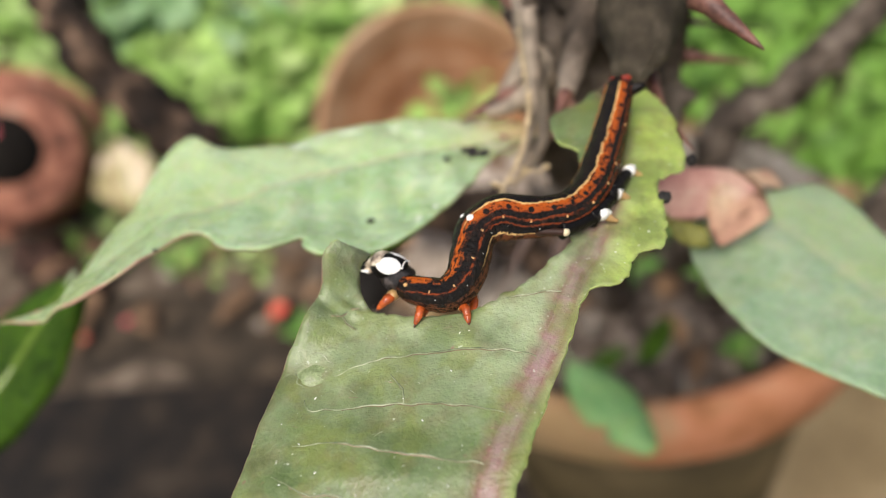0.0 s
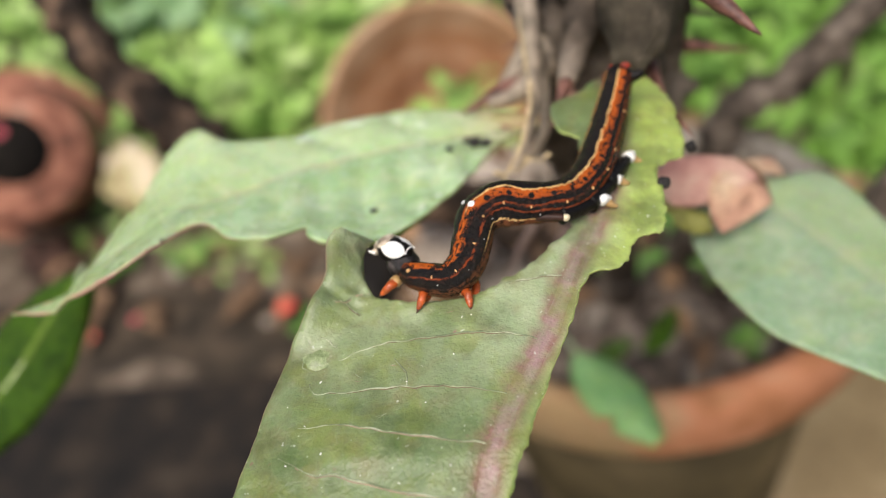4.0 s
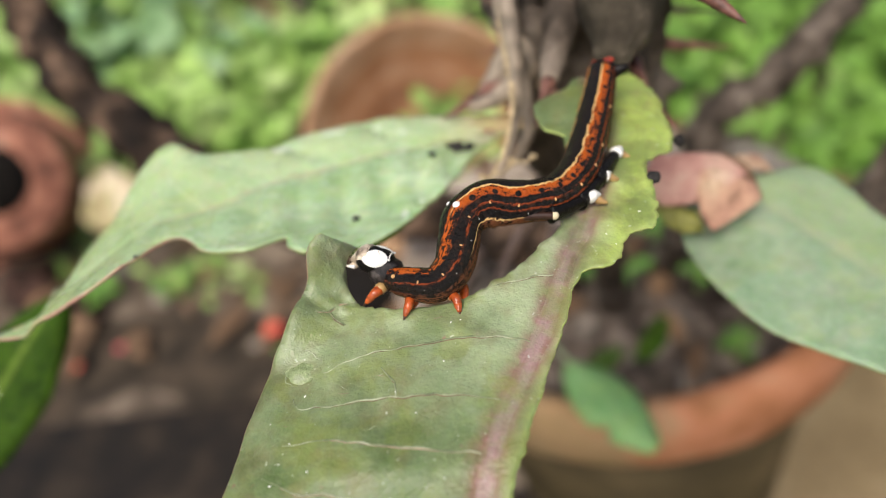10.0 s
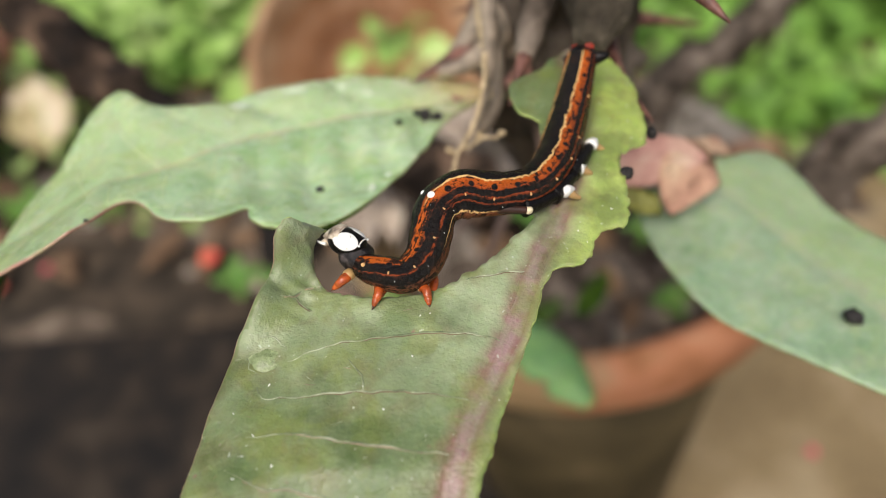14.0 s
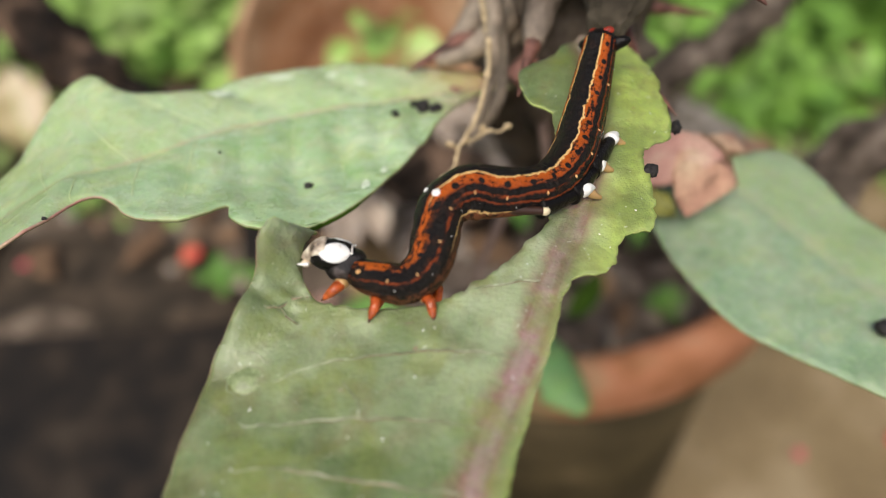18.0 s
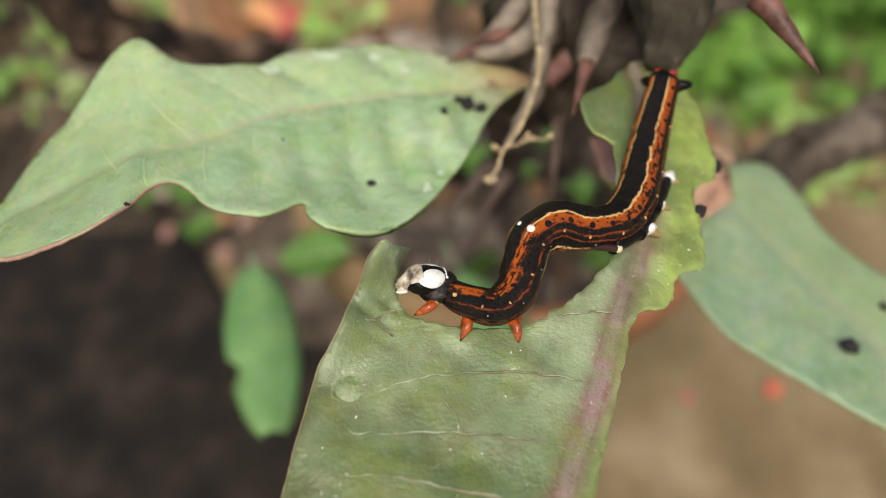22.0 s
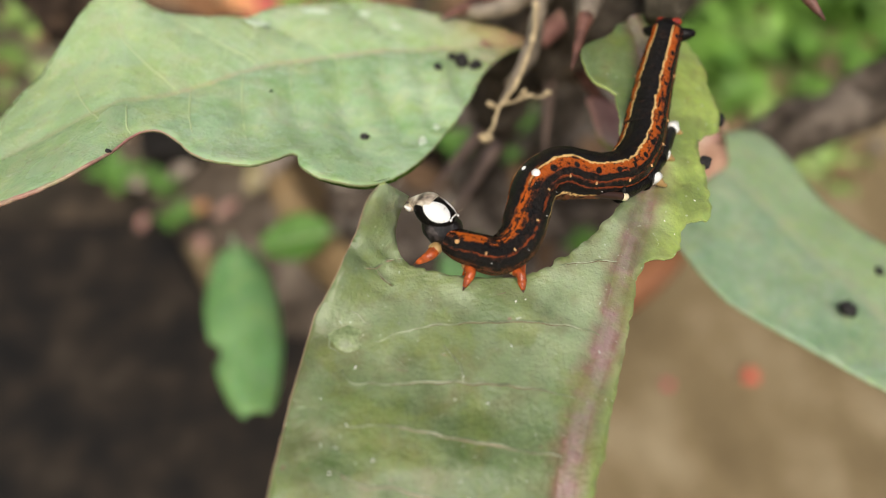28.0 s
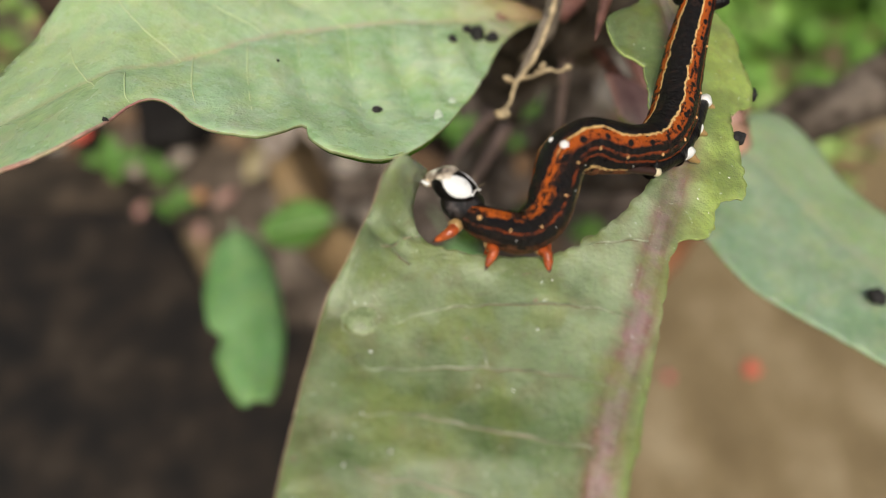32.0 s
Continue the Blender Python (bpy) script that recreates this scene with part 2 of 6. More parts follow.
M_SCAR = speckled("blistered_scar", [(0.36, (0.15, 0.20, 0.08)), (0.52, (0.26, 0.32, 0.15)), (0.66, (0.38, 0.42, 0.26))], 900, 2600, 0.0004, 0.5, 0.4)
# reddish veinlets, and the shade line under some side veins
M_VEIN_RED_SHADE = plain("red_vein_shade", (0.27, 0.19, 0.125), 0.45, vary=0.5)
M_VEIN_SHADE = plain("brown_vein_shade", (0.14, 0.10, 0.05), 0.5, vary=0.4)
M_MARGIN = plain("rosy_margin", (0.38, 0.25, 0.17), 0.45, vary=0.3)
M_BARK = speckled("bark", [(0.34, (0.020, 0.016, 0.010)), (0.52, (0.062, 0.051, 0.034)), (0.72, (0.165, 0.138, 0.098))], 150, 900, 0.0015)
M_BARK_D = speckled("dark_bark", [(0.38, (0.010, 0.007, 0.005)), (0.52, (0.042, 0.027, 0.017)), (0.64, (0.20, 0.13, 0.085))], 85, 500, 0.003)
M_SHOOT = plain("grey_shoot", (0.27, 0.22, 0.165), 0.6, vary=0.5, scale=400)
M_BARK_G = speckled("grey_bark", [(0.34, (0.026, 0.020, 0.014)), (0.5, (0.092, 0.072, 0.054)), (0.68, (0.25, 0.205, 0.16))], 110, 700, 0.002)
M_DUSK = plain("brown_shoot", (0.22, 0.155, 0.125), 0.7, vary=0.5, scale=400)
M_THORN = plain("thorn", (0.165, 0.075, 0.055), 0.5, vary=0.7, scale=500)
M_TWIG = plain("dry_twig", (0.50, 0.39, 0.23), 0.7, vary=0.35)
def mossy_rim():
    """Terracotta, mossy olive to the left; its far side toned grey to blend in from the camera."""
    m, nt, b = material("mossy_rim", 0.8, 0.15)
    clay = ramp(nt, noise_tex(nt, 48, 5), [(0.28, (0.19, 0.10, 0.045)), (0.42, (0.34, 0.145, 0.065)), (0.56, (0.47, 0.205, 0.105)), (0.74, (0.46, 0.29, 0.17))])
    far_tone = ramp(nt, noise_tex(nt, 160, 5), [(0.35, (0.10, 0.085, 0.065)), (0.52, (0.25, 0.22, 0.175)), (0.68, (0.40, 0.36, 0.31))])
    c = nt.nodes.new("ShaderNodeTexCoord")
    sep = nt.nodes.new("ShaderNodeSeparateXYZ")
    nt.links.new(c.outputs["Object"], sep.inputs[0])
    olive = calc(nt, "ADD", calc(nt, "MULTIPLY", sep.outputs[0], -7.0), calc(nt, "SUBTRACT", noise_tex(nt, 34, 5), 0.46))
    clay = blend(nt, calc(nt, "MULTIPLY", ramp(nt, olive, [(-0.0, (0, 0, 0)), (0.22, (1, 1, 1))]), 0.75), clay, (0.27, 0.215, 0.105))
    far = calc(nt, "ADD", calc(nt, "MULTIPLY", sep.outputs[1], 12.0), calc(nt, "SUBTRACT", noise_tex(nt, 60, 4), 0.5))
    nt.links.new(blend(nt, ramp(nt, far, [(0.05, (0, 0, 0)), (0.35, (1, 1, 1))]), clay, far_tone), b.inputs["Base Color"])
    bump(nt, b, noise_tex(nt, 500, 6), 0.001)
    return m


M_CLAY_RIM = mossy_rim()
M_CLAY_RED = speckled("reddish_terracotta", [(0.34, (0.06, 0.034, 0.024)), (0.45, (0.27, 0.11, 0.07)), (0.58, (0.46, 0.20, 0.125)), (0.70, (0.55, 0.33, 0.235))], 42, 500, 0.0009)
# olive moss tone, darkened to take in the shade under the collar
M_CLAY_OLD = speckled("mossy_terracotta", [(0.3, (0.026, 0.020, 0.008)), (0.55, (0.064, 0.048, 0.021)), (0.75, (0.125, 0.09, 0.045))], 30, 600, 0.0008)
M_CLAY_BROWN = speckled("brown_terracotta", [(0.3, (0.20, 0.095, 0.042)), (0.52, (0.32, 0.165, 0.082)), (0.72, (0.44, 0.28, 0.17))], 25, 500, 0.0008)
M_CLAY_TAN = speckled("tan_terracotta", [(0.3, (0.26, 0.14, 0.068)), (0.52, (0.40, 0.245, 0.135)), (0.72, (0.52, 0.37, 0.235))], 25, 500, 0.0008)
M_SOIL = speckled("potting_soil", [(0.3, (0.034, 0.027, 0.021)), (0.52, (0.145, 0.114, 0.089)), (0.70, (0.33, 0.275, 0.225))], 120, 700, 0.003, 0.9)
M_GROUND = speckled("trodden_ground", [(0.3, (0.145, 0.105, 0.052)), (0.5, (0.21, 0.155, 0.080)), (0.70, (0.33, 0.26, 0.155))], 11, 260, 0.002, 0.9, 0.2)
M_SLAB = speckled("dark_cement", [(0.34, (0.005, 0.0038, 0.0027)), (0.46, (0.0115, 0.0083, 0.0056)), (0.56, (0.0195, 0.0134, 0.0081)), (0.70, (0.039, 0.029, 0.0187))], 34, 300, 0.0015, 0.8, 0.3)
M_SLAB2 = speckled("brown_cement", [(0.32, (0.014, 0.011, 0.007)), (0.5, (0.035, 0.026, 0.016)), (0.68, (0.085, 0.06, 0.038))], 30, 300, 0.0015, 0.8, 0.3)
M_DRY = speckled("dry_leaf", [(0.3, (0.10, 0.058, 0.032)), (0.6, (0.23, 0.145, 0.085)), (0.8, (0.42, 0.31, 0.20))], 60, 700, 0.001, 0.8, 0.2, 0.5)
M_BRACT = speckled("faded_bract", [(0.34, (0.33, 0.15, 0.125)), (0.5, (0.46, 0.26, 0.205)), (0.68, (0.54, 0.39, 0.285))], 150, 1800, 0.0004, 0.7)
M_DARK_DISC = plain("dark_disc", (0.012, 0.010, 0.008), 0.9, 0.1, 0.4, 80)
M_SHARD = speckled("dull_clay", [(0.36, (0.016, 0.011, 0.009)), (0.52, (0.055, 0.03, 0.022)), (0.70, (0.16, 0.085, 0.06))], 60, 500, 0.001, 0.9)
M_STRAW = speckled("straw_litter", [(0.32, (0.22, 0.17, 0.13)), (0.5, (0.40, 0.33, 0.265)), (0.68, (0.56, 0.49, 0.41))], 90, 700, 0.001, 0.85, 0.2, 0.35)
M_BLACK_LUMP = plain("black_lump", (0.010, 0.008, 0.006), 0.7, 0.2, 0.6, 60)
M_PETAL = plain("red_petal", (0.78, 0.14, 0.085), 0.5)
M_PINK = plain("pink_petal", (0.62, 0.10, 0.13), 0.5)
M_FRASS = plain("dropping", (0.022, 0.02, 0.018), 0.75, vary=0.6, scale=2500, relief=0.0004)
M_CUT = plain("cut_edge", (0.46, 0.56, 0.18), 0.6, vary=0.35)
M_RIM = plain("leaf_rim", (0.26, 0.30, 0.13), 0.6, vary=0.3)
M_EARTH = speckled("leafy_earth", [(0.3, (0.042, 0.032, 0.022)), (0.52, (0.12, 0.092, 0.066)), (0.72, (0.30, 0.24, 0.175))], 30, 240, 0.003, 0.9, 0.2)
M_WEED = speckled("weed_leaf", [(0.3, (0.14, 0.285, 0.045)), (0.52, (0.295, 0.455, 0.11)), (0.72, (0.52, 0.64, 0.28))], 18, 300, 0.001, 0.55, 0.4, 0.22)
M_WEED2 = speckled("grassy_weed_leaf", [(0.3, (0.062, 0.15, 0.017)), (0.55, (0.15, 0.295, 0.042)), (0.75, (0.29, 0.425, 0.13))], 18, 300, 0.001, 0.55, 0.4, 0.22)
M_WEED3 = speckled("bluish_weed_leaf", [(0.3, (0.12, 0.24, 0.085)), (0.55, (0.22, 0.36, 0.165)), (0.75, (0.36, 0.48, 0.29))], 18, 300, 0.001, 0.55, 0.4, 0.25)
M_PEBBLE = speckled("pebble", [(0.3, (0.10, 0.085, 0.07)), (0.6, (0.28, 0.24, 0.2)), (0.8, (0.45, 0.4, 0.35))], 60, 500, 0.001, 0.8, 0.3, 0.5)
M_BLACK = plain("black_skin", (0.006, 0.005, 0.0045), 0.3, 0.16, 0.5, 2500, 0.0002)
M_NECK = speckled("mottled_neck", [(0.42, (0.006, 0.005, 0.005)), (0.56, (0.020, 0.017, 0.016)), (0.70, (0.11, 0.09, 0.085))], 900, 2600, 0.0003, 0.3, 0.3)
M_WHITE = plain("white_patch", (0.86, 0.85, 0.80), 0.45, 0.4, 0.05)
M_CREAM = plain("cream_face", (0.62, 0.52, 0.37), 0.3, 0.6, 0.5, 1500)
M_FACE = speckled("mottled_face", [(0.34, (0.06, 0.045, 0.033)), (0.43, (0.34, 0.27, 0.20)), (0.54, (0.60, 0.52, 0.40)), (0.68, (0.80, 0.74, 0.60))], 1000, 3000, 0.0002, 0.3, 0.5)
M_LEG = plain("orange_leg", (0.40, 0.075, 0.014), 0.2, 0.7, 0.6, 1300)
M_CLAW = plain("leg_tip", (0.08, 0.025, 0.015), 0.35)
M_AMBER = plain("amber_foot", (0.42, 0.26, 0.10), 0.3, 0.6, 0.3)
M_RED = plain("red_tail", (0.34, 0.035, 0.015), 0.5, vary=0.6)
M_FLECK = plain("pale_fleck", (0.75, 0.42, 0.16), 0.5)


def skin_material():
    """Lengthwise bands of the larva. UV: x = mm along / 100, y = half-turns from the back / 2 + 0.5."""
    m, nt, b = material("banded_skin", 0.24, 0.17)
    uv = nt.nodes.new("ShaderNodeUVMap")
    sep = nt.nodes.new("ShaderNodeSeparateXYZ")
    nt.links.new(uv.outputs[0], sep.inputs[0])
    u = calc(nt, "MULTIPLY", sep.outputs[0], 100.0)
    wob = calc(nt, "SUBTRACT", noise_tex(nt, 900, 4), 0.5)
    fine = noise_tex(nt, 2600, 4, 0.7)
    a0 = calc(nt, "ABSOLUTE", calc(nt, "MULTIPLY", calc(nt, "SUBTRACT", sep.outputs[1], 0.5), 2.0))
    a = calc(nt, "ADD", a0, calc(nt, "ADD", calc(nt, "MULTIPLY", wob, 0.10), calc(nt, "MULTIPLY", calc(nt, "SUBTRACT", noise_tex(nt, 2200, 3), 0.5), 0.06)))
    black, orange, cream, rust = (0.007, 0.006, 0.0055), (0.49, 0.100, 0.009), (0.80, 0.52, 0.20), (0.27, 0.05, 0.011)
    rear = ramp(nt, a, [(0.0, black), (0.165, black), (0.18, (0.50, 0.16, 0.02)), (0.20, orange), (0.315, (0.36, 0.066, 0.009)), (0.34, black), (0.42, black), (0.43, rust), (0.465, black), (0.52, black), (0.535, rust), (0.56, black), (0.66, black), (0.69, (0.17, 0.06, 0.025)), (0.95, (0.24, 0.10, 0.045))])
    fore = ramp(nt, a, [(0.0, black), (0.10, black), (0.14, orange), (0.28, orange), (0.32, black), (0.47, black), (0.485, rust), (0.51, (0.20, 0.04, 0.010)), (0.525, black), (0.68, black), (0.71, (0.10, 0.035, 0.015)), (0.95, (0.20, 0.08, 0.035))])
    to_rear = ramp(nt, calc(nt, "DIVIDE", calc(nt, "ADD", u, calc(nt, "MULTIPLY", wob, 4.0)), 30.0), [(0.33, (0, 0, 0)), (0.41, (1, 1, 1))])
    col = blend(nt, to_rear, fore, rear)
    # black marks breaking the orange band
    saw = calc(nt, "SUBTRACT", calc(nt, "MODULO", u, 1.9), 0.95)
    du = calc(nt, "MULTIPLY", saw, saw)
    dv = calc(nt, "MULTIPLY", calc(nt, "SUBTRACT", a0, 0.285), 6.0)
    d = calc(nt, "ADD", calc(nt, "SQRT", calc(nt, "ADD", du, calc(nt, "MULTIPLY", dv, dv))), calc(nt, "MULTIPLY", wob, 0.25))
    col = blend(nt, ramp(nt, d, [(0.22, (1, 1, 1)), (0.30, (0, 0, 0))]), col, black)
    way = nt.nodes.new("ShaderNodeCombineXYZ")
    nt.links.new(calc(nt, "MULTIPLY", u, 0.55), way.inputs[0])
    nt.links.new(calc(nt, "MULTIPLY", sep.outputs[1], 46.0), way.inputs[1])
    streaks = noise_tex(nt, 1.0, 4, 0.6, way.outputs[0])
    dark = calc(nt, "ADD", calc(nt, "MULTIPLY", fine, 0.35), calc(nt, "ADD", calc(nt, "MULTIPLY", streaks, 0.4), calc(nt, "MULTIPLY", noise_tex(nt, 700, 3), 0.25)))
    dark = calc(nt, "SUBTRACT", dark, calc(nt, "MULTIPLY", to_rear, 0.035))
    col = blend(nt, ramp(nt, dark, [(0.48, (0, 0, 0)), (0.525, (0.97, 0.97, 0.97))]), col, (0.009, 0.007, 0.0055))
    rusty = ramp(nt, noise_tex(nt, 1500, 4, 0.65), [(0.55, (0, 0, 0)), (0.68, (0.6, 0.6, 0.6))])
    col = blend(nt, rusty, col, (0.050, 0.020, 0.010), "LIGHTEN")
    broken = ramp(nt, noise_tex(nt, 1300, 2), [(0.34, (0, 0, 0)), (0.44, (1, 1, 1))])
    upper = ramp(nt, calc(nt, "ABSOLUTE", calc(nt, "SUBTRACT", a, 0.172)), [(0.010, (1, 1, 1)), (0.018, (0, 0, 0))])
    lower = ramp(nt, calc(nt, "ABSOLUTE", calc(nt, "SUBTRACT", a, 0.675)), [(0.005, (1, 1, 1)), (0.010, (0, 0, 0))])
    col = blend(nt, calc(nt, "MULTIPLY", calc(nt, "MAXIMUM", calc(nt, "MULTIPLY", upper, to_rear), calc(nt, "MULTIPLY", lower, ramp(nt, calc(nt, "DIVIDE", u, 30.0), [(0.24, (0, 0, 0)), (0.28, (1, 1, 1))]))), broken), col, cream)
    nt.links.new(col, b.inputs["Base Color"])
    wrinkle = calc(nt, "SINE", calc(nt, "MULTIPLY", u, 11.0))
    bump(nt, b, calc(nt, "ADD", calc(nt, "MULTIPLY", wrinkle, 0.03), fine), 0.00045, 0.8)
    return m


M_SKIN = skin_material()

# ---- shaping helpers ----
MM = 0.001


def part(name, bm, mat, parent=None, label="", smooth=True):
    me = bpy.data.meshes.new(name)
    bm.to_mesh(me)
    bm.free()
    for p in me.polygons:
        p.use_smooth = smooth
    me.materials.append(mat)
    ob = new(name, me)
    ob.parent = parent
    if label:
        ob["label"] = label
    return ob


def empty(name, label, category, group="", kind="", m=None):
    ob = tagged(new(name), label, category, group, kind)
    ob.empty_display_size = 0.002
    if m is not None:
        ob.matrix_world = m
    return ob


def smooth_path(points, step):
    """Points along a smooth curve through points (of any dimension), about step apart."""
    pts = [Vector(p) for p in points]
    out = []
    for i in range(len(pts) - 1):
        p0, p1, p2, p3 = pts[max(i - 1, 0)], pts[i], pts[i + 1], pts[min(i + 2, len(pts) - 1)]
        n = max(1, int(round((p2 - p1).length / step)))
        for k in range(n):
            t = k / n
            out.append(0.5 * ((2 * p1) + (p2 - p0) * t + (2 * p0 - 5 * p1 + 4 * p2 - p3) * t * t + (3 * p1 - p0 - 3 * p2 + p3) * t ** 3))
    out.append(pts[-1])
    return out


def tube(bm, points, radius, sides=10, step=None, rough=0.0, seed=0.0, flat=1.0, ridge=0.0):
    """A round rod along points (metres); radius: a number or a list along it."""
    if step:
        points = smooth_path(points, step)
    points = [Vector(p) for p in points]
    n = len(points)
    radii = [radius] * n if isinstance(radius, (int, float)) else [np.interp(i / (n - 1), np.linspace(0, 1, len(radius)), radius) for i in range(n)]
    side = None
    rings = []
    for i, p in enumerate(points):
        way = (points[min(i + 1, n - 1)] - points[max(i - 1, 0)]).normalized()
        if side is None:
            side = way.orthogonal().normalized()
        side = (side - way * side.dot(way)).normalized()
        other = way.cross(side)
        ring = []
        for k in range(sides):
            a = 2 * math.pi * k / sides
            d = side * math.cos(a) + other * math.sin(a) * flat
            r = radii[i]
            if rough:
                r *= 1 + rough * noise.noise((p + d * r) / max(max(radii), 1e-6) * 1.3 + Vector((seed, 0, 0)))
            if ridge:
                r *= 1 + ridge * noise.noise(Vector((math.cos(a) * 4, math.sin(a) * 4, i * 0.06 + seed)))
            ring.append(bm.verts.new(p + d * r))
        rings.append(ring)
    for a, b in zip(rings, rings[1:]):
        for k in range(sides):
            bm.faces.new((a[k], a[(k + 1) % sides], b[(k + 1) % sides], b[k]))
    bm.faces.new(rings[0][::-1])
    bm.faces.new(rings[-1])
    return bm


def ball(bm, centre, radii, turn=None, seg=16, rings=10, rough=0.0, seed=0.0):
    m = Matrix.Translation(centre) @ (turn or Matrix.Identity(4)) @ Matrix.Diagonal((*radii, 1))
    made = bmesh.ops.create_uvsphere(bm, u_segments=seg, v_segments=rings, radius=1.0)["verts"]
    for v in made:
        if rough:
            v.co *= 1 + rough * noise.noise(v.co * 1.7 + Vector((seed, seed * 0.7, 0)))
        v.co = m @ v.co
    return bm


def lathe(bm, profile, centre, sides=72, turn=None, wobble=0.0):
    """A turned form; profile: (radius, height) pairs."""
    m = Matrix.Translation(centre) @ (turn or Matrix.Identity(4))
    rings = []
    for r, z in profile:
        ring = []
        for k in range(sides):
            a = 2 * math.pi * k / sides
            q = 1 + wobble * noise.noise(Vector((math.cos(a) * 2, math.sin(a) * 2, z * 40)))
            ring.append(bm.verts.new(m @ Vector((r * q * math.cos(a), r * q * math.sin(a), z))))
        rings.append(ring)
    for a, b in zip(rings, rings[1:]):
        for k in range(sides):
            bm.faces.new((a[k], a[(k + 1) % sides], b[(k + 1) % sides], b[k]))
    return bm


def margin(points, jag=0.0, step=0.45, seed=0.0):
    """A leaf margin in mm, smooth, or toothed by jag mm where it was bitten."""
    out = []
    for p in smooth_path(points, step):
        n = noise.noise_vector(Vector((p[0] * 1.1, p[1] * 1.1, seed)))
        n2 = noise.noise_vector(Vector((p[0] * 2.9, p[1] * 2.9, seed + 7)))
        out.append(Vector((p[0] + jag * (n[0] + 0.6 * n2[0]), p[1] + jag * (n[1] + 0.6 * n2[1]))))
    return out


def nearest_on(path, p):
    """Distance (signed: plus on the right of the way) and length along a 2D path in mm."""
    best = (1e9, 0.0)
    run = 0.0
    for a, b in zip(path, path[1:]):
        d = b - a
        t = max(0.0, min(1.0, (p - a).dot(d) / d.length_squared))
        gap = p - (a + d * t)
        if gap.length < abs(best[0]):
            s = d.x * gap.y - d.y * gap.x
            best = (gap.length * (-1 if s > 0 else 1), run + d.length * t)
        run += d.length
    return best


def blade(parent, outline, rib, height, mat, spacing=0.9, thick=0.28, label="", seed=0.0, name="blade", rim=None):
    """The flat of a leaf: outline in mm as a closed loop, height(x, y, across, along) in mm."""
    from mathutils.geometry import delaunay_2d_cdt
    rim = rim or M_CUT
    loop = [p.copy() for p in outline]
    xs, ys = [p.x for p in loop], [p.y for p in loop]

    def inside(x, y):
        hit = False
        for a, b in zip(loop, loop[1:] + loop[:1]):
            if (a.y > y) != (b.y > y) and x < (b.x - a.x) * (y - a.y) / (b.y - a.y) + a.x:
                hit = not hit
        return hit

    verts = list(loop)
    edge = np.array([(p.x, p.y) for p in loop])
    rnd = random.Random(int(seed * 10) + 5)
    y = min(ys)
    row = 0
    while y < max(ys):
        x = min(xs) + (spacing / 2 if row % 2 else 0)
        while x < max(xs):
            px, py = x + rnd.uniform(-0.1, 0.1) * spacing, y + rnd.uniform(-0.1, 0.1) * spacing
            if inside(px, py) and np.min(np.hypot(edge[:, 0] - px, edge[:, 1] - py)) > 0.35 * spacing:
                verts.append(Vector((px, py)))
            x += spacing
        y += spacing * 0.87
        row += 1
    n = len(loop)
    co, _, faces, *_ = delaunay_2d_cdt(verts, [], [list(range(n))], 1, 1e-4)
    bm = bmesh.new()
    uvl = bm.loops.layers.uv.new("UVMap")
    vs, data = [], []
    for c in co:
        p = Vector((c[0], c[1]))
        d, s = nearest_on(rib, p)
        data.append((0.5 + d / 100, s / 100))
        vs.append(bm.verts.new(Vector((p.x, p.y, height(p.x, p.y, d, s))) * MM))
    for f in faces:
        try:
            face = bm.faces.new([vs[i] for i in f])
        except ValueError:
            continue
        for lp, i in zip(face.loops, f):
            lp[uvl].uv = data[i]
    bmesh.ops.recalc_face_normals(bm, faces=bm.faces)
    if bm.faces and sum(f.normal.z for f in bm.faces) < 0:
        bmesh.ops.reverse_faces(bm, faces=bm.faces)
    ob = part(name, bm, mat, parent, label)
    sol = ob.modifiers.new("thickness", "SOLIDIFY")
    sol.thickness, sol.offset = thick * MM, -1.0
    ob.data.materials.append(rim)
    sol.material_offset_rim = 1
    return ob


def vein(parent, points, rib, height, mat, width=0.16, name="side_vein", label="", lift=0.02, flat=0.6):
    """A fine raised rib that lies on the blade."""
    path = smooth_path([Vector(p) for p in points], 0.6)
    pts = []
    for p in path:
        d, s = nearest_on(rib, Vector((p[0], p[1])))
        w = 0.25 * noise.noise(Vector((p[0] * 0.8, p[1] * 0.8, 3.0)))
        pts.append(Vector((p[0], p[1] + w, height(p[0], p[1] + w, d, s) + lift)) * MM)
    bm = tube(bmesh.new(), pts, [width * 0.6 * MM, width * MM, width * 0.9 * MM, width * 0.4 * MM], 8)
    return part(name, bm, mat, parent, label)


